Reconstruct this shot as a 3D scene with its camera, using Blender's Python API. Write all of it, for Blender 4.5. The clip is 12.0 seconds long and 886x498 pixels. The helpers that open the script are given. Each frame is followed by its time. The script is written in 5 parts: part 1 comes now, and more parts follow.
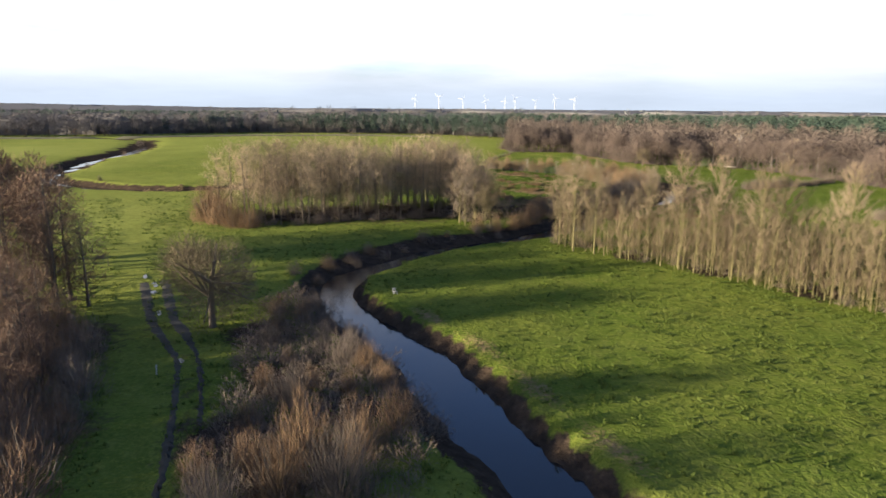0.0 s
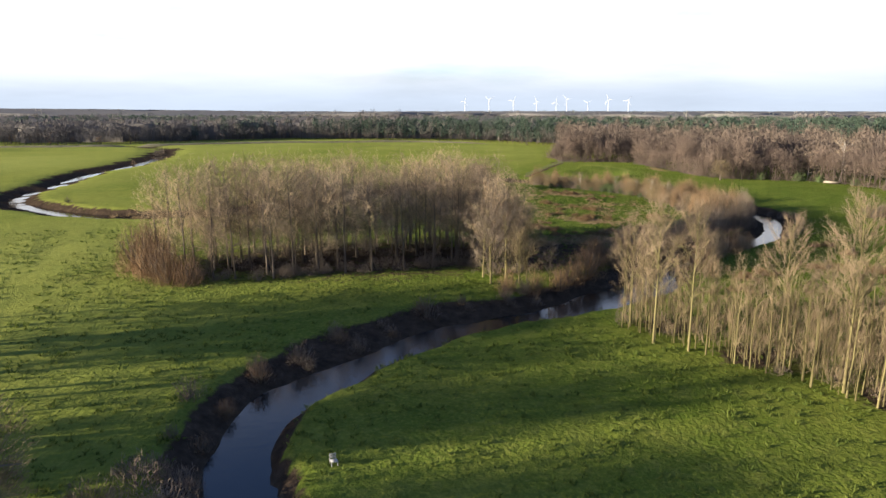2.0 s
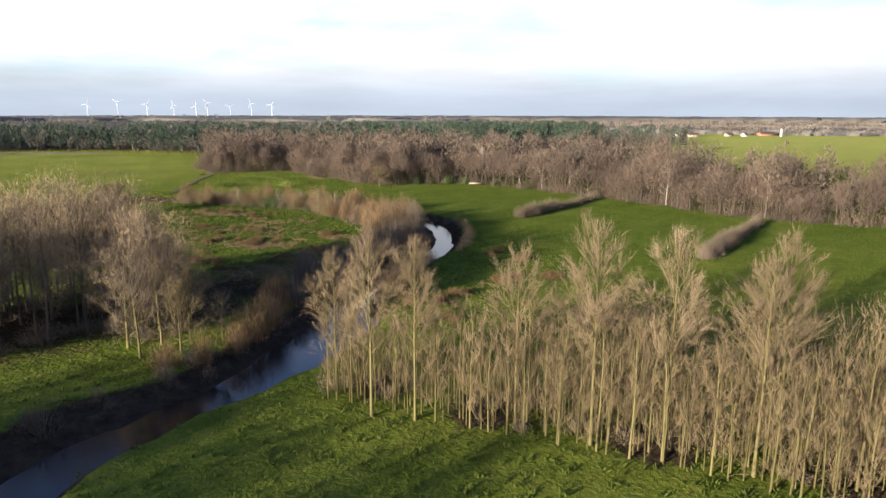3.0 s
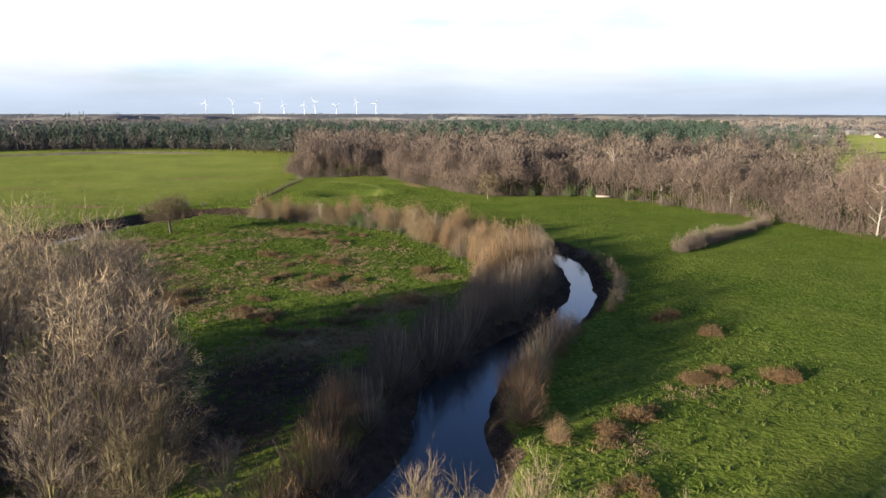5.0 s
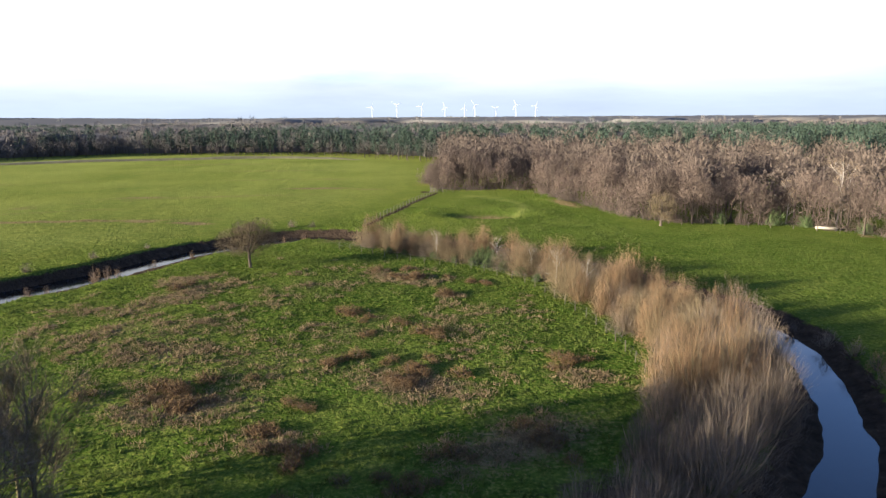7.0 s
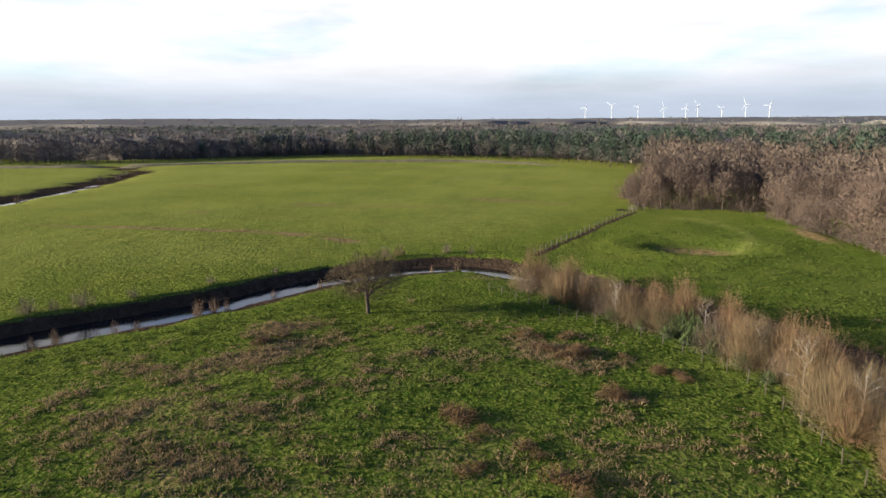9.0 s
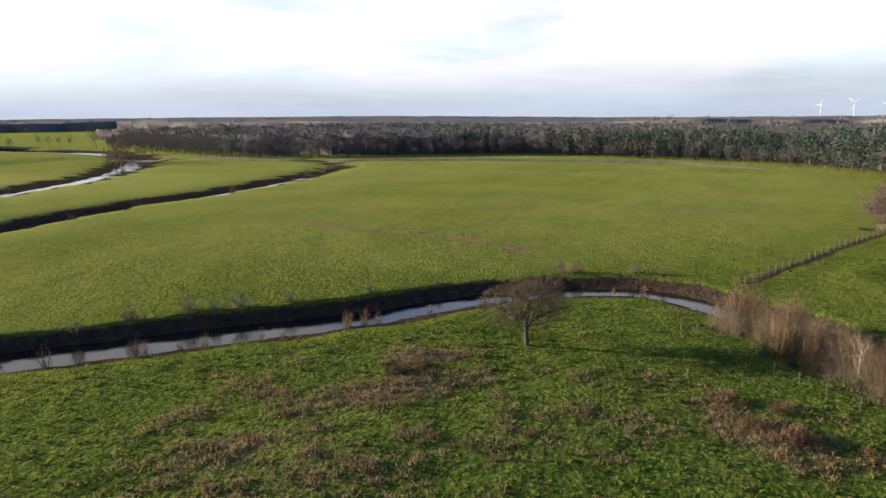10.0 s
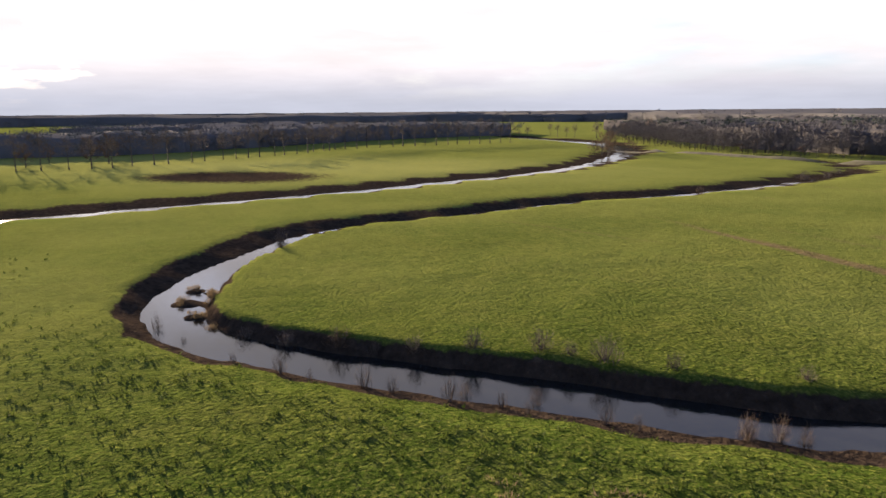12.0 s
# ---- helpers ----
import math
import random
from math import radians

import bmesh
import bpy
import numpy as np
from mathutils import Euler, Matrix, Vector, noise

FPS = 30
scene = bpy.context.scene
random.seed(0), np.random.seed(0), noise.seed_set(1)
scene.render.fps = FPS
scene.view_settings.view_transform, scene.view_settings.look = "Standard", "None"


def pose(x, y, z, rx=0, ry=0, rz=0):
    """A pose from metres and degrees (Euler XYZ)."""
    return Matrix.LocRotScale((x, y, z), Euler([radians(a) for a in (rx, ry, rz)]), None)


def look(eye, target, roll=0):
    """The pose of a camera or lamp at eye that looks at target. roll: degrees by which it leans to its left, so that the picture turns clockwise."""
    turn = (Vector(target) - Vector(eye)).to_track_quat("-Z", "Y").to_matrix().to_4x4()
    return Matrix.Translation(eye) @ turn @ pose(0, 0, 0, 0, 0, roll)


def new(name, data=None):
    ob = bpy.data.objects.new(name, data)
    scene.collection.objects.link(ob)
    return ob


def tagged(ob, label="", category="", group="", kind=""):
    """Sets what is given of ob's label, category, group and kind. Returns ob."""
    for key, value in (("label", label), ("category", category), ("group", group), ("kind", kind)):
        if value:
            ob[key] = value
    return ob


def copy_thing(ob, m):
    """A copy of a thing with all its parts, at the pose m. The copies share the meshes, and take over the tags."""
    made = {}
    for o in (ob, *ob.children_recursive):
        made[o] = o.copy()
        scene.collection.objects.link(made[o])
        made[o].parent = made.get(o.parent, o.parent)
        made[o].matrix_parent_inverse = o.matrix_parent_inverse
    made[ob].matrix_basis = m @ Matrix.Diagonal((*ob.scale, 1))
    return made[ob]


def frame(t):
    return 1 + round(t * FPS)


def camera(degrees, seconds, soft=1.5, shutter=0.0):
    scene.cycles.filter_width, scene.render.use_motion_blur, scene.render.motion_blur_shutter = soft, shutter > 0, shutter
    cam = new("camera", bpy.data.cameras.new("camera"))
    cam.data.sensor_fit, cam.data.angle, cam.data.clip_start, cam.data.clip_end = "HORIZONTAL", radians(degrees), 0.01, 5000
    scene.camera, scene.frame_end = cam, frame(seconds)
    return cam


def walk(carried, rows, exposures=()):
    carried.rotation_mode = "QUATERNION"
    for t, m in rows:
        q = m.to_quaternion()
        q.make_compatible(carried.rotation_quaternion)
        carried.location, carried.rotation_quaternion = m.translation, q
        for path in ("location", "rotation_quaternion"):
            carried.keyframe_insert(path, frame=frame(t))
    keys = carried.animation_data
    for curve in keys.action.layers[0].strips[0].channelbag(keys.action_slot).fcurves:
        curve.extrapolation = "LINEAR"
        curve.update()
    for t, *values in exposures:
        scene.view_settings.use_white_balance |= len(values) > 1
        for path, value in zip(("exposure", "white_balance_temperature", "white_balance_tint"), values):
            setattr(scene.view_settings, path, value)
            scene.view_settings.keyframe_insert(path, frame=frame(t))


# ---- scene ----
cam = camera(67.3, 12.0, shutter=0.1)
METRES, EYE, TILT, LEAN, TURN = 186.44, 22.0, 0.0, 0.0, 0.0
ROWS = [
    (0.0, 0.0000, 0.0000, 0.0000, 0.08, -12.28, -0.37),
    (0.1, 0.0024, 0.0095, 0.0001, 3.10, -12.27, -0.30),
    (0.2, 0.0048, 0.0189, 0.0002, 4.35, -12.27, -0.29),
    (0.3, 0.0071, 0.0284, 0.0003, 4.50, -12.27, -0.25),
    (0.5, 0.0119, 0.0473, 0.0005, 4.51, -12.26, -0.17),
    (1.0, 0.0183, 0.0971, 0.0014, 4.46, -12.20, -0.09),
    (1.5, 0.0215, 0.1453, 0.0019, 4.47, -12.14, 0.04),
    (2.0, 0.0225, 0.1954, 0.0028, 4.35, -12.09, 0.09),
    (2.1, 0.0228, 0.2047, 0.0031, 2.50, -12.01, 0.03),
    (2.2, 0.0231, 0.2141, 0.0033, -3.90, -11.93, -0.03),
    (2.3, 0.0234, 0.2234, 0.0036, -11.20, -11.84, -0.10),
    (2.4, 0.0237, 0.2328, 0.0038, -18.70, -11.76, -0.16),
    (2.5, 0.0240, 0.2421, 0.0041, -23.83, -11.68, -0.22),
    (2.6, 0.0242, 0.2509, 0.0044, -25.15, -11.69, -0.20),
    (3.0, 0.0249, 0.2859, 0.0056, -25.07, -11.74, -0.11),
    (3.2, 0.0297, 0.3031, 0.0055, -25.00, -11.76, -0.10),
    (4.8, 0.0683, 0.4405, 0.0048, -20.40, -11.88, -0.05),
    (4.9, 0.0707, 0.4491, 0.0047, -17.70, -11.88, -0.04),
    (5.0, 0.0731, 0.4577, 0.0047, -16.52, -11.89, -0.04),
    (5.5, 0.0901, 0.5026, 0.0042, -15.81, -11.88, 0.07),
    (5.8, 0.0974, 0.5291, 0.0038, -15.65, -11.84, 0.10),
    (5.9, 0.0999, 0.5380, 0.0037, -15.10, -11.83, 0.11),
    (6.0, 0.1023, 0.5468, 0.0036, -13.43, -11.82, 0.12),
    (6.1, 0.1055, 0.5559, 0.0036, -7.40, -11.79, 0.17),
    (6.2, 0.1087, 0.5650, 0.0035, -4.60, -11.76, 0.22),
    (6.3, 0.1120, 0.5741, 0.0035, -4.05, -11.73, 0.26),
    (6.5, 0.1184, 0.5923, 0.0034, -3.86, -11.67, 0.36),
    (6.7, 0.1211, 0.6074, 0.0036, -3.75, -11.65, 0.38),
    (8.3, 0.1424, 0.7286, 0.0048, 5.60, -11.45, 0.52),
    (8.5, 0.1451, 0.7437, 0.0050, 7.53, -11.43, 0.54),
    (9.0, 0.1462, 0.7749, 0.0051, 14.81, -11.42, 0.57),
    (9.5, 0.1446, 0.8081, 0.0049, 22.79, -11.47, 0.60),
    (10.0, 0.1393, 0.8402, 0.0046, 32.02, -11.46, 0.56),
    (10.5, 0.1298, 0.8736, 0.0040, 39.94, -11.51, 0.51),
    (11.0, 0.1162, 0.9044, 0.0033, 48.30, -11.62, 0.49),
    (11.5, 0.0970, 0.9349, 0.0022, 60.75, -11.71, 0.44),
    (12.0, 0.0742, 0.9620, 0.0008, 73.56, -11.74, 0.47),
]
walk(cam, [(t, pose(0, 0, EYE, TILT, LEAN, TURN) @ pose(METRES * x, METRES * y, METRES * z, 90 + pitch, roll, yaw)) for t, x, y, z, yaw, pitch, roll in ROWS], exposures=[(0.0, 2.38, 6500, 10), (2.0, 2.38, 6500, 10), (3.2, 2.16, 6500, 10), (5.0, 2.25, 6350, 10), (5.5, 2.38, 6250, 10), (6.7, 2.50, 6200, 10), (8.3, 2.08, 6500, 10), (10.0, 2.08, 6550, 12), (11.0, 2.06, 6700, 15), (12.0, 2.06, 7000, 20)])

# ---- sun, sky, exposure ----
SUN_YAW, SUN_UP = 108.0, 10.6
sun_dir = Vector((-math.sin(radians(SUN_YAW)) * math.cos(radians(SUN_UP)), math.cos(radians(SUN_YAW)) * math.cos(radians(SUN_UP)), math.sin(radians(SUN_UP))))
sun_data = bpy.data.lights.new("sun", "SUN")
sun_data.energy, sun_data.angle, sun_data.color = 5.0, radians(0.6), (1.0, 0.86, 0.66)
sun = new("sun", sun_data)
sun.matrix_world = look((0, 0, 300), Vector((0, 0, 300)) - sun_dir)

world = bpy.data.worlds.new("winter_sky")
scene.world = world
world.use_nodes = True
wt = world.node_tree
wt.nodes.clear()


def wnode(kind, **sets):
    n = wt.nodes.new(kind)
    for key, value in sets.items():
        n.inputs[key].default_value = value
    return n


w_out, w_bg = wnode("ShaderNodeOutputWorld"), wnode("ShaderNodeBackground", Strength=0.1)
w_sky = wnode("ShaderNodeTexSky")
w_sky.sky_type, w_sky.sun_disc = "NISHITA", False
w_sky.sun_elevation, w_sky.sun_rotation = radians(SUN_UP), radians(-SUN_YAW)
w_co, w_sep = wnode("ShaderNodeTexCoord"), wnode("ShaderNodeSeparateXYZ")
w_map = wnode("ShaderNodeMapping", Scale=(1.6, 1.6, 7.0))
w_cloud = wnode("ShaderNodeTexNoise", Scale=1.7, Detail=6.0, Roughness=0.55)
w_ramp = wt.nodes.new("ShaderNodeValToRGB")
w_ramp.color_ramp.elements[0].position, w_ramp.color_ramp.elements[1].position = 0.30, 0.49
w_low = wnode("ShaderNodeMapRange")
w_low.inputs["From Min"].default_value, w_low.inputs["From Max"].default_value = 0.005, 0.085
w_low.interpolation_type = "SMOOTHSTEP"
w_mul = wt.nodes.new("ShaderNodeMath")
w_mul.operation = "MULTIPLY_ADD"
w_mul.inputs[1].default_value, w_mul.inputs[2].default_value = 0.75, 0.25
# the cloud thins out towards the zenith
w_thin = wnode("ShaderNodeMapRange")
w_thin.inputs["From Min"].default_value, w_thin.inputs["From Max"].default_value = 0.19, 0.46
w_thin.inputs["To Min"].default_value, w_thin.inputs["To Max"].default_value = 1.0, 0.05
w_thin.interpolation_type = "SMOOTHSTEP"
w_fac = wt.nodes.new("ShaderNodeMath")
w_fac.operation = "MULTIPLY"
w_mix = wt.nodes.new("ShaderNodeMix")
w_mix.data_type = "RGBA"
w_mix.inputs["B"].default_value = (2.58, 2.61, 2.68, 1)
w_hor = wt.nodes.new("ShaderNodeMix")
w_hor.data_type = "RGBA"
w_hor.inputs["A"].default_value = (1.40, 1.61, 1.93, 1)
wl = wt.links.new
wl(w_co.outputs["Generated"], w_sep.inputs[0])
wl(w_co.outputs["Generated"], w_map.inputs["Vector"])
wl(w_map.outputs[0], w_cloud.inputs["Vector"])
wl(w_cloud.outputs["Fac"], w_ramp.inputs["Fac"])
wl(w_ramp.outputs["Color"], w_mul.inputs[0])
w_clear = wt.nodes.new("ShaderNodeVectorMath")
w_clear.operation = "MULTIPLY"
w_clear.inputs[1].default_value = (0.42, 0.57, 0.95)
wl(w_sky.outputs[0], w_clear.inputs[0])
wl(w_clear.outputs[0], w_mix.inputs["A"])
w_west = wt.nodes.new("ShaderNodeMath")
w_west.operation = "MULTIPLY_ADD"
w_west.inputs[1].default_value = 0.15
wl(w_sep.outputs["X"], w_west.inputs[0])
wl(w_sep.outputs["Z"], w_west.inputs[2])
wl(w_west.outputs[0], w_thin.inputs["Value"])
wl(w_mul.outputs[0], w_fac.inputs[0])
wl(w_thin.outputs[0], w_fac.inputs[1])
wl(w_fac.outputs[0], w_mix.inputs["Factor"])
wl(w_sep.outputs["Z"], w_low.inputs["Value"])
wl(w_low.outputs[0], w_hor.inputs["Factor"])
wl(w_mix.outputs["Result"], w_hor.inputs["B"])
# grey streaks in the low cloud
w_map2 = wnode("ShaderNodeMapping", Scale=(1.3, 1.3, 9.0))
w_streak = wnode("ShaderNodeTexNoise", Scale=2.4, Detail=5.0, Roughness=0.6)
w_str = wnode("ShaderNodeMapRange")
w_str.inputs["From Min"].default_value, w_str.inputs["From Max"].default_value = 0.34, 0.62
w_str.inputs["To Min"].default_value, w_str.inputs["To Max"].default_value = 0.88, 1.02
w_tone = wt.nodes.new("ShaderNodeVectorMath")
w_tone.operation = "MULTIPLY"
wl(w_co.outputs["Generated"], w_map2.inputs["Vector"])
wl(w_map2.outputs[0], w_streak.inputs["Vector"])
wl(w_streak.outputs["Fac"], w_str.inputs["Value"])
wl(w_hor.outputs["Result"], w_tone.inputs[0])
wl(w_str.outputs[0], w_tone.inputs[1])
wl(w_tone.outputs[0], w_bg.inputs["Color"])
wl(w_bg.outputs[0], w_out.inputs["Surface"])

# ---- materials ----


def material(name, rough=0.8, spec=0.3):
    m = bpy.data.materials.new(name)
    m.use_nodes = True
    b = m.node_tree.nodes["Principled BSDF"]
    b.inputs["Roughness"].default_value = rough
    b.inputs["Specular IOR Level"].default_value = spec
    return m, m.node_tree, b


def noise_of(nt, scale, detail=4.0, rough=0.6, space="Object"):
    co = nt.nodes.new("ShaderNodeTexCoord")
    n = nt.nodes.new("ShaderNodeTexNoise")
    n.inputs["Scale"].default_value, n.inputs["Detail"].default_value, n.inputs["Roughness"].default_value = scale, detail, rough
    nt.links.new(co.outputs[space], n.inputs["Vector"])
    return n.outputs["Fac"]


def ramp(nt, fac, *stops):
    r = nt.nodes.new("ShaderNodeValToRGB")
    while len(r.color_ramp.elements) < len(stops):
        r.color_ramp.elements.new(0.5)
    for e, (p, c) in zip(r.color_ramp.elements, stops):
        e.position, e.color = p, (*c, 1)
    nt.links.new(fac, r.inputs["Fac"])
    return r.outputs["Color"]


def span(nt, fac, lo, hi):
    r = nt.nodes.new("ShaderNodeMapRange")
    r.inputs["From Min"].default_value, r.inputs["From Max"].default_value = lo, hi
    nt.links.new(fac, r.inputs["Value"])
    return r.outputs[0]


def mixed(nt, fac, a, b):
    m = nt.nodes.new("ShaderNodeMix")
    m.data_type = "RGBA"
    for sock, v in (("Factor", fac), ("A", a), ("B", b)):
        if isinstance(v, tuple):
            m.inputs[sock].default_value = (*v, 1)
        elif isinstance(v, float):
            m.inputs[sock].default_value = v
        else:
            nt.links.new(v, m.inputs[sock])
    return m.outputs["Result"]


def maths(nt, op, a, b=None):
    m = nt.nodes.new("ShaderNodeMath")
    m.operation = op
    for i, v in enumerate((a, b)):
        if isinstance(v, float):
            m.inputs[i].default_value = v
        elif v is not None:
            nt.links.new(v, m.inputs[i])
    return m.outputs[0]


def bumped(nt, bsdf, height, strength, distance):
    b = nt.nodes.new("ShaderNodeBump")
    b.inputs["Strength"].default_value, b.inputs["Distance"].default_value = strength, distance
    nt.links.new(height, b.inputs["Height"])
    nt.links.new(b.outputs[0], bsdf.inputs["Normal"])


def attribute(nt, name):
    a = nt.nodes.new("ShaderNodeAttribute")
    a.attribute_name = name
    return a.outputs["Fac"]


def plant_material(name, dark, light, rough=0.9, scale=0.6, per_island=False):
    """Bark, twigs, leaves: colour drifts from plant to plant and along each plant."""
    m, nt, b = material(name, rough, 0.12)
    if per_island:
        rnd = nt.nodes.new("ShaderNodeNewGeometry").outputs["Random Per Island"]
    else:
        rnd = nt.nodes.new("ShaderNodeObjectInfo").outputs["Random"]
    fac = maths(nt, "ADD", maths(nt, "MULTIPLY", rnd, 0.5), maths(nt, "MULTIPLY", noise_of(nt, scale), 0.6))
    nt.links.new(ramp(nt, fac, (0.15, dark), (0.9, light)), b.inputs["Base Color"])
    bumped(nt, b, noise_of(nt, 14.0), 0.4, 0.03)
    return m


def cells_of(nt, scale):
    co = nt.nodes.new("ShaderNodeTexCoord")
    warp, mix = nt.nodes.new("ShaderNodeTexNoise"), nt.nodes.new("ShaderNodeVectorMath")
    warp.inputs["Scale"].default_value = scale * 0.7
    mix.operation = "ADD"
    v = nt.nodes.new("ShaderNodeTexVoronoi")
    v.feature = "SMOOTH_F1"
    v.inputs["Scale"].default_value, v.inputs["Smoothness"].default_value = scale, 0.4
    nt.links.new(co.outputs["Object"], warp.inputs["Vector"])
    nt.links.new(co.outputs["Object"], mix.inputs[0])
    nt.links.new(warp.outputs["Color"], mix.inputs[1])
    nt.links.new(mix.outputs[0], v.inputs["Vector"])
    return v.outputs["Distance"], v.outputs["Color"]


def ground_material():
    """Rough grazed meadow: tussocks with painted shade, patches of other grasses, dead rushes, bare earth on banks and
    tracks.
    """
    m, nt, b = material("meadow", 1.0, 0.0)
    big, mid, fine, tuft = noise_of(nt, 0.018, 3.0), noise_of(nt, 0.11, 5.0), noise_of(nt, 0.9, 5.0, 0.7), noise_of(nt, 3.2, 3.0, 0.7)
    dome, hue = cells_of(nt, 1.9)
    sep = nt.nodes.new("ShaderNodeSeparateColor")
    nt.links.new(hue, sep.inputs[0])
    wide, grit = noise_of(nt, 0.045, 4.0, 0.55), noise_of(nt, 11.0, 2.0, 0.6)
    green = ramp(nt, big, (0.3, (0.026, 0.051, 0.004)), (0.5, (0.039, 0.066, 0.007)), (0.72, (0.061, 0.081, 0.012)))
    green = mixed(nt, maths(nt, "MULTIPLY", span(nt, wide, 0.48, 0.66), 0.65), green, (0.084, 0.099, 0.014))
    green = mixed(nt, maths(nt, "MULTIPLY", span(nt, mid, 0.50, 0.72), 0.6), green, (0.102, 0.100, 0.021))
    green = mixed(nt, maths(nt, "MULTIPLY", span(nt, maths(nt, "SUBTRACT", 1.0, mid), 0.52, 0.70), 0.55), green, (0.040, 0.070, 0.012))
    clump = noise_of(nt, 0.32, 3.0, 0.6)
    green = mixed(nt, maths(nt, "MULTIPLY", span(nt, clump, 0.52, 0.70), 0.55), green, (0.096, 0.108, 0.022))
    green = mixed(nt, maths(nt, "MULTIPLY", span(nt, maths(nt, "SUBTRACT", 1.0, clump), 0.54, 0.72), 0.5), green, (0.024, 0.050, 0.006))
    mown = maths(nt, "MULTIPLY", maths(nt, "SUBTRACT", 1.0, attribute(nt, "rough")), maths(nt, "ADD", 0.15, maths(nt, "MULTIPLY", span(nt, wide, 0.30, 0.62), 0.85)))
    green = mixed(nt, mown, green, (0.086, 0.099, 0.018))
    green = mixed(nt, maths(nt, "MULTIPLY", attribute(nt, "lush"), 0.62), green, mixed(nt, span(nt, mid, 0.38, 0.62), (0.020, 0.046, 0.006), (0.046, 0.070, 0.013)))
    # pale crops, and meadow glow and haze painted with the same colour
    green = mixed(nt, maths(nt, "MULTIPLY", attribute(nt, "crop_and_light"), 0.85), green, (0.235, 0.235, 0.072))
    # shade of the tussocks put into the colour, by noise on rough grass
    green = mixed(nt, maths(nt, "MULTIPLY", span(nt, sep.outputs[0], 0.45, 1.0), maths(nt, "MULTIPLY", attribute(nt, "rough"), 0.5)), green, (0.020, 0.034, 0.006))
    green = mixed(nt, maths(nt, "MULTIPLY", span(nt, sep.outputs[1], 0.6, 1.0), 0.3), green, (0.115, 0.118, 0.032))
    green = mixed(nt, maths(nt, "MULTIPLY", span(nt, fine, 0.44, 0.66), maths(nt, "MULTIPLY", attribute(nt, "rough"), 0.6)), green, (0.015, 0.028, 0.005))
    # pale blade tips, then shade painted into the hollows between them
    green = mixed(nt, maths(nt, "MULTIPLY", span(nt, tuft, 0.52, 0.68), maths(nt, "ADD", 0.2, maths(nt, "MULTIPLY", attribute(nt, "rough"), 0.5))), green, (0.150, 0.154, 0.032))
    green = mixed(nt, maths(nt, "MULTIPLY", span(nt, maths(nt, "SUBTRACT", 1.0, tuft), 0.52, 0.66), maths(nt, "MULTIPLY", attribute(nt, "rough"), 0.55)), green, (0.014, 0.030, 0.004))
    dry = ramp(nt, fine, (0.3, (0.065, 0.044, 0.022)), (0.55, (0.125, 0.087, 0.047)), (0.75, (0.18, 0.130, 0.075)))
    dry_fac = span(nt, maths(nt, "ADD", attribute(nt, "dry"), maths(nt, "SUBTRACT", maths(nt, "MULTIPLY", tuft, 1.3), 0.8)), 0.25, 0.6)
    earth_shade = ramp(nt, fine, (0.3, (0.016, 0.012, 0.009)), (0.6, (0.040, 0.029, 0.020)), (0.8, (0.085, 0.064, 0.040)))
    earth_shade_fac = span(nt, maths(nt, "ADD", attribute(nt, "earth_shade"), maths(nt, "SUBTRACT", fine, 0.5)), 0.30, 0.52)
    col = mixed(nt, dry_fac, green, dry)
    col = mixed(nt, earth_shade_fac, col, earth_shade)
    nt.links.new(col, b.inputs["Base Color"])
    b.inputs["Sheen Roughness"].default_value = 0.45
    nt.links.new(maths(nt, "MULTIPLY", maths(nt, "SUBTRACT", 1.0, earth_shade_fac), 0.036), b.inputs["Sheen Weight"])
    b.inputs["Sheen Tint"].default_value = (0.48, 0.56, 0.13, 1)
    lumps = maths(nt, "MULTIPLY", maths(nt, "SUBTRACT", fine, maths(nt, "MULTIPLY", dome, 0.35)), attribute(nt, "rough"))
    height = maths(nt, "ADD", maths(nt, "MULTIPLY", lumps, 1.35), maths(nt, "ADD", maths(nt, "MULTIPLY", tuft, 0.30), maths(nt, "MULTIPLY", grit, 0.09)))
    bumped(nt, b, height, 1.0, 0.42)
    return m


def blade_material(name, dark, light):
    """Thin blades that let some light through."""
    m = plant_material(name, dark, light, per_island=True)
    nt = m.node_tree
    b, out = nt.nodes["Principled BSDF"], nt.nodes["Material Output"]
    thin, mix = nt.nodes.new("ShaderNodeBsdfTranslucent"), nt.nodes.new("ShaderNodeMixShader")
    mix.inputs[0].default_value = 0.35
    nt.links.new(b.inputs["Base Color"].links[0].from_socket, thin.inputs["Color"])
    nt.links.new(b.outputs[0], mix.inputs[1])
    nt.links.new(thin.outputs[0], mix.inputs[2])
    nt.links.new(mix.outputs[0], out.inputs["Surface"])
    return m


def water_material():
    m, nt, b = material("river_water", 0.04, 0.5)
    b.inputs["Base Color"].default_value = (0.008, 0.009, 0.009, 1)
    b.inputs["IOR"].default_value = 1.33
    bumped(nt, b, noise_of(nt, 1.8, 4.0, 0.65), 0.10, 0.1)
    return m


def plain(name, colour, rough=0.7, scale=3.0, vary=0.35):
    m, nt, b = material(name, rough, 0.3)
    lo = tuple(c * (1 - vary) for c in colour)
    nt.links.new(ramp(nt, noise_of(nt, scale, 5.0), (0.3, lo), (0.7, colour)), b.inputs["Base Color"])
    return m


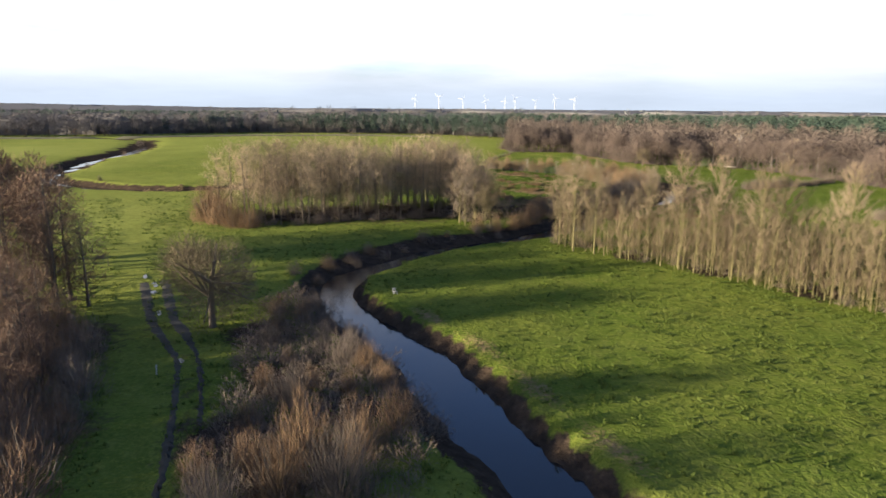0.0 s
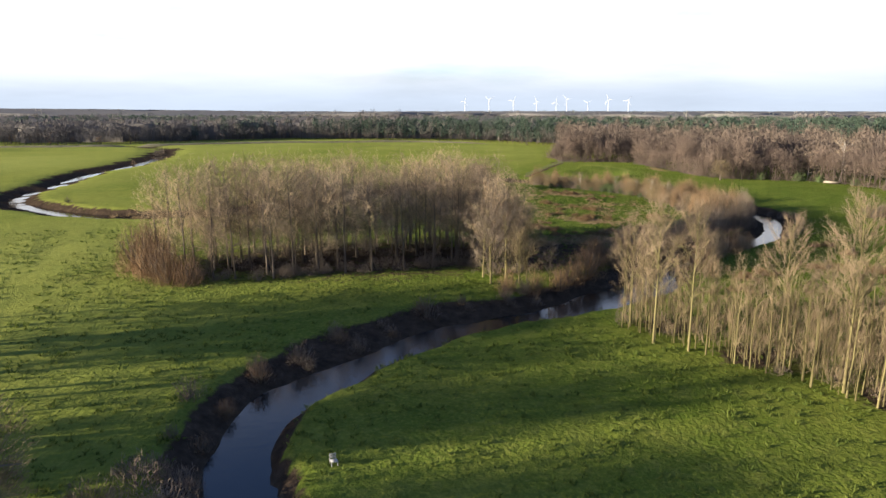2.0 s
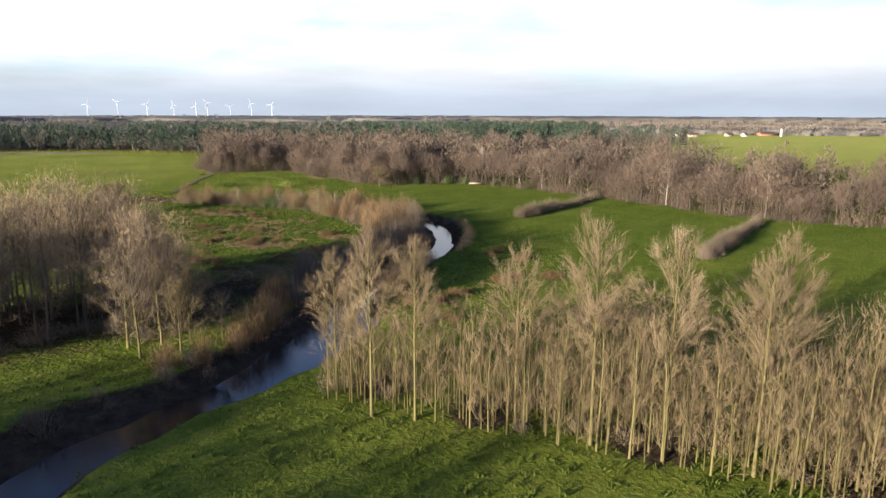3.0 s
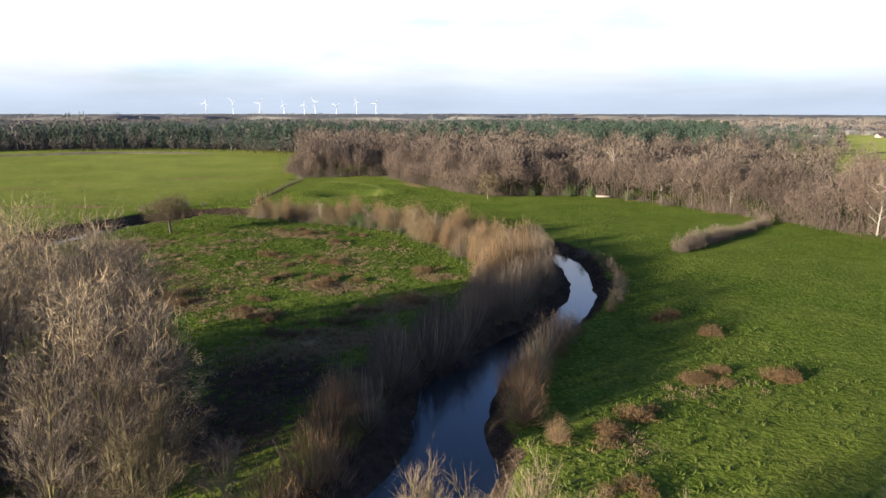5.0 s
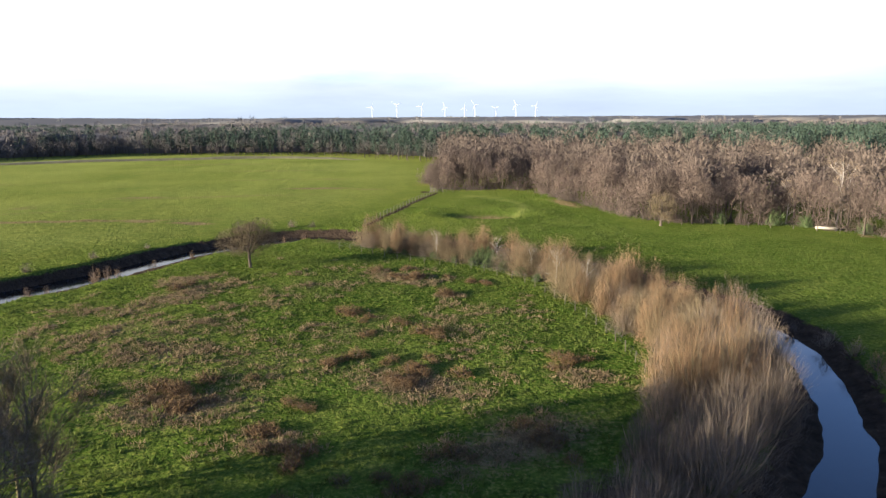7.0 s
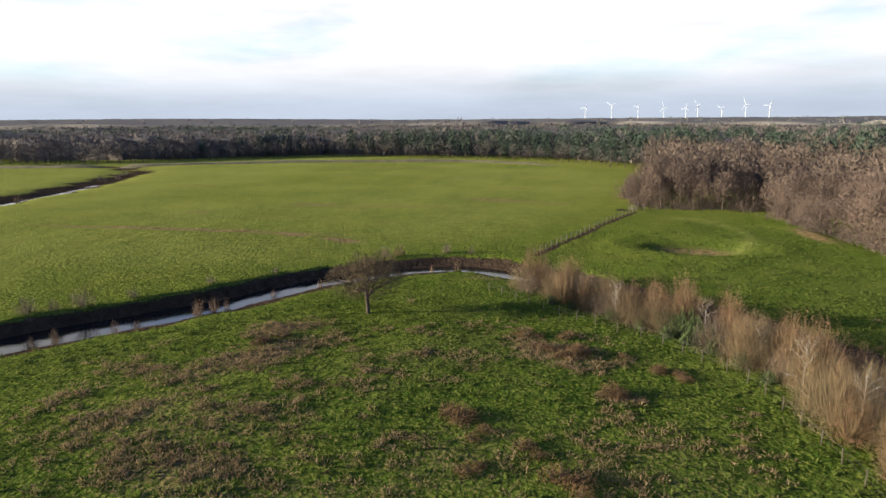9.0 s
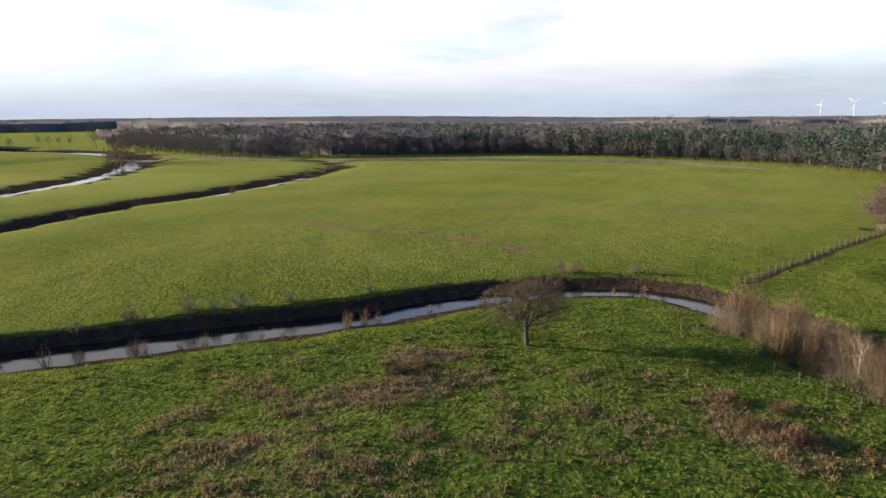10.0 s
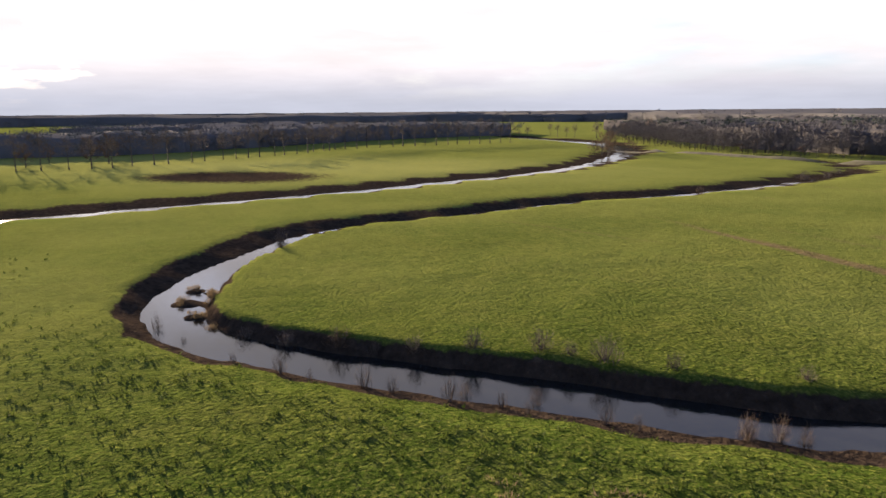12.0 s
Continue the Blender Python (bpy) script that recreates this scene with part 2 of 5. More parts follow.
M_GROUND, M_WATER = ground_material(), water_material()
M_BARK = plant_material("grey_brown_bark", (0.035, 0.028, 0.022), (0.11, 0.09, 0.068))
M_TWIG = plant_material("winter_twigs", (0.09, 0.066, 0.043), (0.21, 0.16, 0.108))
# lighter golden copy of the winter twigs: sunlight put into the colour
M_GROVE = plant_material("sunlit_alder_twigs", (0.158, 0.117, 0.07), (0.325, 0.247, 0.152))
# darker copy of the bark: the wood's inner shade put into the colour
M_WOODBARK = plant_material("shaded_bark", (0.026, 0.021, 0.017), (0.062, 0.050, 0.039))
M_POLE = plant_material("lichened_bark", (0.060, 0.052, 0.022), (0.125, 0.110, 0.050))
M_POLE_TWIG = plant_material("pale_twigs", (0.072, 0.054, 0.033), (0.150, 0.115, 0.072))
M_WILLOW = plant_material("willow_shoots", (0.082, 0.052, 0.028), (0.182, 0.116, 0.064))
M_DARKTWIG = plant_material("alder_twigs", (0.06, 0.048, 0.037), (0.14, 0.11, 0.083))
M_BIRCH = plant_material("white_birch_bark", (0.15, 0.135, 0.12), (0.3, 0.28, 0.25))
M_FARTWIG = plant_material("woodland_twigs", (0.052, 0.042, 0.035), (0.104, 0.081, 0.065), per_island=True)
M_PINE = plant_material("pine_needles", (0.019, 0.032, 0.024), (0.042, 0.060, 0.042), per_island=True)
M_ROOFWOOD = plant_material("forest_roof", (0.055, 0.052, 0.048), (0.095, 0.088, 0.080), rough=1.0, scale=0.03)
M_ROOFWOOD.node_tree.nodes["Principled BSDF"].inputs["Specular IOR Level"].default_value = 0.0
# far twigs and needles, paled and greyed: haze put into the colour
M_HAZETWIG = plant_material("haze_grey_twigs", (0.060, 0.054, 0.050), (0.092, 0.083, 0.076), per_island=True)
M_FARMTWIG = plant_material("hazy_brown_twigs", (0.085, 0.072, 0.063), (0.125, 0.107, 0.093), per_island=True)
M_HAZEWOOD = plant_material("haze_pale_twigs", (0.085, 0.083, 0.081), (0.120, 0.115, 0.110), per_island=True)
M_HAZEPINE = plant_material("haze_pale_needles", (0.06, 0.068, 0.064), (0.1, 0.108, 0.098), per_island=True)
M_MUD = plain("track_mud", (0.038, 0.031, 0.018), 0.95, 1.2, 0.6)
M_BANKGRASS = plain("dry_bank_grass", (0.088, 0.080, 0.038), 1.0, 0.35, 0.5)
# the far roof carries distance haze in its grey colour
M_HORIZON = plant_material("haze_grey_forest_roof", (0.070, 0.071, 0.070), (0.112, 0.107, 0.101), rough=1.0, scale=0.02)
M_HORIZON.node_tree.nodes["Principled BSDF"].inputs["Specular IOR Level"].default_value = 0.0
M_HEATH = blade_material("dead_stalks", (0.082, 0.060, 0.032), (0.205, 0.153, 0.086))
M_GRASS = blade_material("grass_blades", (0.027, 0.048, 0.006), (0.078, 0.096, 0.020))
M_WOOD = plain("weathered_wood", (0.060, 0.050, 0.039))
M_WHITE = plain("white_paint", (0.52, 0.52, 0.50))
M_ROOF = plain("dark_roof_tiles", (0.10, 0.06, 0.05))
M_BRICK = plain("red_brick", (0.30, 0.14, 0.09))
M_WOODTWIG = plant_material("wood_edge_twigs", (0.043, 0.034, 0.029), (0.112, 0.084, 0.067))
M_OAKTWIG = plant_material("oak_twigs", (0.062, 0.048, 0.027), (0.142, 0.111, 0.064))
# turbine white dulled to blue-grey, with distance haze in the colour
M_TURBINE = plain("hazed_turbine_paint", (0.46, 0.49, 0.53))
M_COPSE = plant_material("rusty_twigs", (0.075, 0.047, 0.029), (0.165, 0.105, 0.064))
M_HEATHER = plant_material("heather_shoots", (0.045, 0.028, 0.013), (0.118, 0.075, 0.035), per_island=True)
M_GORSE = plant_material("gorse_leaves", (0.022, 0.038, 0.014), (0.07, 0.095, 0.035), per_island=True)
M_GREY = plain("weathered_white_plastic", (0.26, 0.26, 0.25))
M_CREAM = plain("cream_paint", (0.30, 0.26, 0.205))
M_PANE = plain("dark_window", (0.04, 0.05, 0.06), 0.15)
M_WIRE = plain("grey_wire", (0.06, 0.06, 0.06), 1.0)

# ---- mesh helpers ----


def mesh_of(name, verts, tris, mat):
    verts, tris = np.asarray(verts, np.float32).reshape(-1, 3), np.asarray(tris, np.int32).reshape(-1, 3)
    me = bpy.data.meshes.new(name)
    me.vertices.add(len(verts))
    me.vertices.foreach_set("co", verts.ravel())
    me.loops.add(tris.size)
    me.loops.foreach_set("vertex_index", tris.ravel())
    me.polygons.add(len(tris))
    me.polygons.foreach_set("loop_start", np.arange(0, tris.size, 3, dtype=np.int32))
    me.update(calc_edges=True)
    me.validate()
    me.materials.append(mat)
    return me


class Heap:
    """Triangles gathered before they become one mesh."""

    def __init__(self):
        self.v, self.f, self.n = [], [], 0

    def add(self, verts, tris):
        verts = np.asarray(verts, float).reshape(-1, 3)
        self.v.append(verts)
        self.f.append(np.asarray(tris, int).reshape(-1, 3) + self.n)
        self.n += len(verts)

    def tube(self, path, radii, sides=5):
        path, radii = np.asarray(path, float), np.asarray(radii, float)
        n = len(path)
        ahead = np.gradient(path, axis=0)
        ahead /= np.linalg.norm(ahead, axis=1, keepdims=True) + 1e-9
        ref = np.where(np.abs(ahead[:, 2:3]) > 0.8, [[1.0, 0, 0]], [[0, 0, 1.0]])
        u = np.cross(ahead, ref)
        u /= np.linalg.norm(u, axis=1, keepdims=True) + 1e-9
        w = np.cross(ahead, u)
        a = np.arange(sides) * 2 * np.pi / sides
        ring = path[:, None] + radii[:, None, None] * (np.cos(a)[None, :, None] * u[:, None] + np.sin(a)[None, :, None] * w[:, None])
        i, k = np.meshgrid(np.arange(n - 1), np.arange(sides), indexing="ij")
        p, q = (i * sides + k).ravel(), (i * sides + (k + 1) % sides).ravel()
        tris = np.concatenate([np.stack([p, q, q + sides], 1), np.stack([p, q + sides, p + sides], 1)])
        top = [[(n - 1) * sides, (n - 1) * sides + j, (n - 1) * sides + j + 1] for j in range(1, sides - 1)]
        self.add(ring.reshape(-1, 3), np.concatenate([tris, np.array(top, int).reshape(-1, 3)]))

    def spikes(self, base, way, length, width, rng, face=None):
        """Slender three-cornered shoots from base along way, their flat sides towards face."""
        n = len(base)
        side = np.cross(way, rng.normal(size=(n, 3)) if face is None else face + rng.normal(0, 0.35, (n, 3)))
        side /= np.linalg.norm(side, axis=1, keepdims=True) + 1e-9
        side *= np.reshape(width, (-1, 1)) / 2
        tip = base + way * np.reshape(length, (-1, 1))
        self.add(np.stack([base - side, base + side, tip], 1), np.arange(3 * n))

    def box(self, lo, hi):
        x0, y0, z0 = lo
        x1, y1, z1 = hi
        v = [(x, y, z) for z in (z0, z1) for y in (y0, y1) for x in (x0, x1)]
        f = [(0, 2, 3), (0, 3, 1), (4, 5, 7), (4, 7, 6), (0, 1, 5), (0, 5, 4), (2, 6, 7), (2, 7, 3), (0, 4, 6), (0, 6, 2), (1, 3, 7), (1, 7, 5)]
        self.add(v, f)

    def arrays(self):
        return np.concatenate(self.v), np.concatenate(self.f)

    def mesh(self, name, mat):
        return mesh_of(name, *self.arrays(), mat)


def part(name, me, parent, label=""):
    ob = new(name, me)
    ob.parent = parent
    return tagged(ob, label)


def unit(v):
    return v / (np.linalg.norm(v, axis=-1, keepdims=True) + 1e-9)


# ---- plants ----


def bare_tree(seed, height, spread, girth, clear=0.3, limbs=16, twigs=1500, rise=0.7, twig_len=0.9, twig_w=0.035, sides=5, lean=0.04, subs=3, upright=0.5, round_top=0.5, fork=0.9, loose=0.12, wild=0.2, crook=0.16, stray=1.0):
    """A leafless tree: a tapered, slightly crooked trunk with limbs and side limbs, and the fine shoots of its crown."""
    rng = np.random.default_rng(seed)
    wood, fine = Heap(), Heap()
    k = 7
    s = np.linspace(0, 1, k)
    drift = np.cumsum(rng.normal(0, lean * height / k, (k, 2)), 0) * s[:, None]
    trunk = np.column_stack([drift, s * height * fork])
    trunk[0] = (0, 0, -0.25)
    wood.tube(trunk, girth * (1 - 0.9 * s) ** 0.8 * np.where(s == 0, 1.35, 1) + 0.012, sides + 1)
    seeds, ways = [], []
    for i in range(limbs):
        h = clear + (1 - clear) * (i + rng.uniform(0, 1)) / limbs * 0.97
        at = np.array([np.interp(h, s, trunk[:, j]) for j in range(3)])
        q = (h - clear) / (1 - clear)
        profile = (1 - q) ** round_top * (0.55 + 0.45 * min(1, 4 * q + 0.35))
        length = spread * profile * rng.uniform(0.75, 1.15) + 0.25
        a = i * 2.4 + rng.uniform(-0.5, 0.5)
        up = rise * (0.55 + 0.9 * q) + rng.normal(0, 0.1)
        way = unit(np.array([math.cos(a), math.sin(a), up]))
        pts = [at]
        for j in range(3):
            way = unit(way + rng.normal(0, crook, 3) + (0, 0, 0.14 * upright))
            pts.append(pts[-1] + way * length * math.sqrt(1 + up * up) / 3)
        pts = np.array(pts)
        r = girth * 0.42 * (1 - 0.75 * h)
        wood.tube(pts, r * np.array([1, 0.7, 0.42, 0.12]) + 0.008, max(3, sides - 1))
        lines = [(pts, length)]
        for j in range(subs):
            t = rng.uniform(0.25, 0.85)
            at2 = np.array([np.interp(t * 3, range(4), pts[:, c]) for c in range(3)])
            way2 = unit(unit(pts[3] - pts[0]) + rng.normal(0, 0.55, 3) + (0, 0, 0.35 * upright))
            l2 = length * rng.uniform(0.3, 0.6)
            p2 = np.array([at2, at2 + way2 * l2 * 0.5, at2 + unit(way2 + rng.normal(0, 0.2, 3)) * l2])
            wood.tube(p2, r * np.array([0.45, 0.28, 0.08]) + 0.006, 3)
            lines.append((p2, l2))
        for line, l in lines:
            m = max(4, int(l * 10))
            t = rng.uniform(0.2, 1, m) ** 0.7 * (len(line) - 1)
            seeds.append(np.stack([np.interp(t, range(len(line)), line[:, c]) for c in range(3)], 1))
            ways.append(np.repeat(unit(line[-1] - line[0])[None], m, 0))
    seeds, ways = np.concatenate(seeds), np.concatenate(ways)
    pick = rng.integers(0, len(seeds), twigs)
    way = unit(ways[pick] * (0.9 - 0.6 * wild) + rng.normal(0, (0.42 + 0.45 * wild) * stray, (twigs, 3)) + (0, 0, 0.45 * upright))
    base = seeds[pick] + rng.normal(0, loose, (twigs, 3))
    base[:, 2] = np.maximum(base[:, 2], 0.1)
    half = twigs * 2 // 5
    length = twig_len * rng.uniform(0.6, 1.3, twigs)
    face = unit(base[:half] - (0, 0, height * (1 + clear) * 0.45))
    fine.spikes(base[:half], way[:half], length[:half] * 1.25, np.full(half, twig_w * 1.3), rng, face)
    start = base[:half] + way[:half] * (length[:half] * rng.uniform(0.3, 1.0, half))[:, None]
    n2 = twigs - half
    src = rng.integers(0, half, n2)
    w2 = unit(way[src] * (0.8 - 0.4 * wild) + rng.normal(0, (0.5 + 0.3 * wild) * stray, (n2, 3)) + (0, 0, 0.3 * upright))
    fine.spikes(start[src], w2, twig_len * rng.uniform(0.5, 1.1, n2), np.full(n2, twig_w * 0.85), rng, face[src])
    return wood, fine


def shrub(seed, height, spread, stems=16, twigs=700, twig_w=0.035, upright=1.0, wild=0.25, length=0.24):
    """Many stems from one stool, fanning out, with fine shoots."""
    rng = np.random.default_rng(seed)
    wood, fine = Heap(), Heap()
    for i in range(stems):
        a, out = rng.uniform(0, 2 * np.pi), rng.uniform(0.05, 1) ** 0.7
        l = height * rng.uniform(0.7, 1.0) * (1 - 0.35 * out)
        foot = np.array([math.cos(a), math.sin(a), 0]) * out * 0.05 * (0.6 + height / 10) + (0, 0, -0.2)
        tip = np.array([math.cos(a), math.sin(a), 0]) * out * spread * 0.95 + (0, 0, l)
        midp = (foot + tip) / 2 + np.array([math.cos(a), math.sin(a), 0]) * 0.1 * spread + rng.normal(0, 0.06 * spread, 3)
        wood.tube(np.array([foot, midp, tip]), np.array([0.05, 0.032, 0.008]) * (0.6 + height / 10), 3)
    d = unit(rng.normal(size=(twigs, 3)) * (1, 1, 0.9) + (0, 0, 0.25))
    d[:, 2] = np.abs(d[:, 2])
    a = np.arctan2(d[:, 1], d[:, 0])
    lobe = 1 + 0.16 * np.sin(3 * a + seed) + 0.13 * np.sin(7 * a + 2.1 * seed) * np.sin(5 * d[:, 2] + seed)
    out = rng.uniform(0.12, 1, twigs) ** 0.45 * lobe
    base = d * (spread, spread, height * 0.88) * out[:, None]
    way = unit(d * (0.35 + 0.45 * wild) + (0, 0, 0.35 + 0.75 * upright) + rng.normal(0, 0.16 + 0.4 * wild, (twigs, 3)))
    size = height * length * rng.uniform(0.5, 1.2, twigs)
    base = base - way * (size * 0.5)[:, None]
    base[:, 2] = np.maximum(base[:, 2], 0.02)
    fine.spikes(base, way, size, np.full(twigs, twig_w), rng, d + (0, 0, 0.2))
    return wood, fine


def round_tree(seed, height, spread, girth, twigs, twig_w, twig_len, low=0.25, lobes=8, limbs=8, sides=3, flat=0.5):
    """A broad bare tree seen from afar: trunk and limbs, and a lobed crown of fine outer shoots."""
    rng = np.random.default_rng(seed)
    wood, fine = Heap(), Heap()
    mid, tall = height * (1 + low) / 2, height * (1 - low) / 2
    wood.tube([(0, 0, -0.3), (*rng.normal(0, 0.15, 2), height * 0.35), (*rng.normal(0, 0.4, 2), height * 0.8)], [girth * 1.25, girth * 0.85, girth * 0.2], sides + 1)
    core = [np.array([0, 0, mid, 0.72])]
    for i in range(lobes):
        a = i * 2.4 + rng.uniform(-0.5, 0.5)
        up = rng.uniform(-0.55, 0.9)
        r = math.sqrt(max(0.1, 1 - up * up))
        core.append(np.array([spread * flat * r * math.cos(a), spread * flat * r * math.sin(a), mid + tall * 0.55 * up, rng.uniform(0.34, 0.56)]))
    for c in core[1:limbs + 1]:
        foot = np.array([0, 0, height * rng.uniform(0.22, 0.5)])
        tip = c[:3] + unit(c[:3] - (0, 0, mid)) * 0.35 * spread
        wood.tube([foot, (foot + tip) / 2 + rng.normal(0, 0.3, 3), tip], np.array([0.5, 0.32, 0.1]) * girth, 3)
    core = np.array(core)
    pick = rng.choice(len(core), twigs, p=core[:, 3] ** 2 / (core[:, 3] ** 2).sum())
    d = unit(rng.normal(size=(twigs, 3)) + (0, 0, 0.2))
    c = core[pick]
    base = c[:, :3] + d * (spread, spread, tall) * (c[:, 3] * rng.uniform(0.45, 1, twigs) ** 0.5)[:, None]
    way = unit(d * 0.75 + rng.normal(0, 0.42, (twigs, 3)) + (0, 0, 0.4))
    size = twig_len * rng.uniform(0.6, 1.3, twigs)
    base = base - way * (size * 0.5)[:, None]
    base[:, 2] = np.maximum(base[:, 2], 0.05)
    fine.spikes(base, way, size, twig_w * rng.uniform(0.7, 1.3, twigs), rng, d)
    return wood, fine


def pine(seed, height, spread, clumps=130, size=0.9):
    """A pine: bare lower trunk, uneven crown of needle clumps."""
    rng = np.random.default_rng(seed)
    wood, fine = Heap(), Heap()
    wood.tube([(0, 0, -0.3), (0.1, 0, height * 0.5), (0, 0.1, height * 0.95)], [0.18, 0.13, 0.03], 4)
    h = rng.uniform(0.30, 1, clumps)
    a = rng.uniform(0, 2 * np.pi, clumps)
    lobe = 1 + 0.28 * np.sin(3 * a + seed) * np.sin(11 * h + 2 * seed)
    r = spread * np.sqrt(np.clip(1 - ((h - 0.58) / 0.43) ** 2, 0.02, 1)) * rng.uniform(0.3, 1, clumps) ** 0.4 * lobe
    base = np.column_stack([r * np.cos(a), r * np.sin(a), h * height])
    d = unit(base - (0, 0, 0.55 * height))
    way = unit(d + rng.normal(0, 0.7, (clumps, 3)) + (0, 0, 0.2))
    fine.spikes(base - way * size * 0.4, way, size * rng.uniform(0.8, 1.5, clumps), size * rng.uniform(0.55, 1.0, clumps), rng, d + (0, 0, 0.25))
    return wood, fine


def plant(name, heaps, mats, parts, label, category, group=""):
    """A plant as a thing with its parts, at the origin."""
    ob = new(name)
    for heap, mat, part_name in zip(heaps, mats, parts):
        part(part_name, heap.mesh(part_name, mat), ob)
    return tagged(ob, label, category, group)


def drop(ob):
    for o in (*ob.children_recursive, ob):
        bpy.data.objects.remove(o)


def planted(kinds, places, rng, low=0.85, high=1.15):
    """Copies of the kinds at the places, on the ground, turned and scaled; the patterns themselves are removed."""
    heights = ground_z([p[0] for p in places], [p[1] for p in places])
    for (x, y, *s), z in zip(places, heights):
        size = (s[0] if s else 1.0) * rng.uniform(low, high)
        m = pose(x, y, z, 0, 0, rng.uniform(0, 360)) @ Matrix.Diagonal((size * rng.uniform(0.9, 1.1), size * rng.uniform(0.9, 1.1), size, 1))
        copy_thing(kinds[int(rng.integers(len(kinds)))], m)
    for k in kinds:
        drop(k)


def scattered(name, patterns, places, rng, mats, label, category):
    """Trees past counting, joined into one mesh for each material."""
    heaps = [Heap() for _ in mats]
    arrays = [[h.arrays() for h in p] for p in patterns]
    heights = ground_z([p[0] for p in places], [p[1] for p in places])
    for (x, y, size), z in zip(places, heights):
        p = arrays[int(rng.integers(len(arrays)))]
        a = rng.uniform(0, 2 * np.pi)
        c, s = math.cos(a), math.sin(a)
        turn = np.array([[c, s, 0], [-s, c, 0], [0, 0, 1]]) * size
        for heap, (v, f) in zip(heaps, p):
            heap.add(v @ turn + (x, y, z), f)
    root = new(name)
    tagged(root, label, category, kind="stuff")
    for heap, (mat, part_name) in zip(heaps, mats):
        tagged(part(part_name, heap.mesh(part_name, mat), root), kind="stuff")
    return root


# ---- the rivers ----
G, W = 0.6, -0.85
# x, y, half the water's width, breadth of the left and of the right bank
REACH_SOUTH = [
    (14, -40, 2.6, 3, 1.2), (12, 10, 2.6, 3, 1.2), (8.5, 30, 2.5, 3, 0.9), (6, 37.5, 2.4, 3, 0.8), (3.6, 42.8, 2.5, 3, 0.8), (1, 49.5, 2.8, 3, 1.0),
    (-2.2, 57.3, 2.4, 3, 1.4), (-7.5, 66, 2.4, 3, 1.1), (-12, 75, 2.1, 3, 1.0), (-12.8, 84, 2.3, 3.5, 1.2), (-9.5, 90, 2.3, 5, 1.8),
    (-6.3, 94.8, 2, 6, 1.5), (-1.5, 101, 2.2, 6, 1.5), (6, 106.8, 2, 4.5, 1.5), (11.5, 110, 2.5, 3.5, 1.5), (18.5, 116, 3.4, 3, 1.5),
    (24.5, 122.5, 3.6, 3, 1.5), (27.6, 130, 2.8, 3, 1.5)]
REACH_MIDDLE = [
    (31.5, 138.5, 3, 3, 2), (38.5, 144.3, 2.2, 3, 2), (44, 148.3, 2, 3, 2), (49.8, 153.3, 1.7, 3, 2), (54.9, 160.5, 1.6, 3, 2.4), (58.6, 168, 1.6, 3, 2.4),
    (61, 176.5, 1.6, 3, 2.5), (61.5, 184, 1.9, 3, 2.5), (57, 195, 2.2, 3, 2.5), (48, 210, 2.2, 3, 2.5), (40, 219, 2.2, 3, 2.5), (30, 228, 2.2, 3, 2.5),
    (20, 236, 2.2, 3, 2.5), (10, 241.5, 2, 4, 2.5), (4, 243.3, 1.8, 7, 2.5), (-4, 240.5, 1.7, 9, 2.5), (-9, 235.7, 1.8, 9, 2.2), (-14.5, 230, 1.8, 9, 2.2)]
REACH_BEND = [
    (-20, 220, 2.3, 8, 1.4), (-26, 211, 2.7, 8, 1.3), (-32, 203.2, 3.1, 8, 1.3), (-38.3, 194.4, 3, 8, 1.3), (-45.5, 185, 2.8, 7, 1.4),
    (-52.5, 177, 2.9, 6, 1.4), (-60, 171.6, 3.0, 4, 1.1), (-68, 170.2, 3.6, 3.5, 1.0), (-77, 171.5, 3.7, 4.5, 1.0), (-85, 173.8, 2.9, 5, 1.1), (-92.5, 177.5, 2.5, 6.5, 1.4),
    (-106, 185.5, 1.6, 8, 2.4)]
REACH_BACK = [
    (-115, 194, 1.4, 7.5, 3), (-121, 207, 1.3, 6.5, 3.5), (-125, 223, 1.4, 7, 4), (-131, 244, 2.4, 8, 2.6), (-135, 263, 2.8, 8.5, 2.2), (-137, 286, 2.8, 9, 2.2),
    (-146, 325, 2.8, 8, 2.2), (-156, 352, 2.8, 6, 2.4), (-165, 373, 3, 4, 3), (-180, 395, 3, 3, 3), (-212, 412, 2.5, 3, 3), (-250, 405, 2.5, 3, 3), (-285, 385, 2.5, 3, 3)]
MAIN_RIVER = [
    (-118, -150, 3.5, 11, 4), (-126, -40, 3.5, 11, 4), (-136, 60, 4.4, 11, 3), (-149, 127.5, 4.3, 11, 2.6), (-159, 157.5, 4.5, 11, 2.6), (-172, 198, 4.5, 11, 2.6),
    (-192, 243.5, 4.9, 10, 3), (-214, 288, 4.4, 10, 3.5), (-246, 327, 4.6, 10, 3.5), (-294, 370, 8, 8, 4), (-330, 392, 8, 8, 4), (-400, 410, 8, 8, 6), (-520, 400, 8, 8, 6)]


def smooth_line(points, step=2.0):
    """A curve through the points, all of whose columns glide along."""
    p = np.array(points, float)
    p = np.vstack([2 * p[0] - p[1], p, 2 * p[-1] - p[-2]])
    out = []
    for a, b, c, d in zip(p, p[1:], p[2:], p[3:]):
        n = max(2, int(np.hypot(*(c - b)[:2]) / step))
        t = np.linspace(0, 1, n, endpoint=False)[:, None]
        out.append(0.5 * (2 * b + (c - a) * t + (2 * a - 5 * b + 4 * c - d) * t**2 + (3 * b - a - 3 * c + d) * t**3))
    return np.vstack(out + [p[-2:-1]])


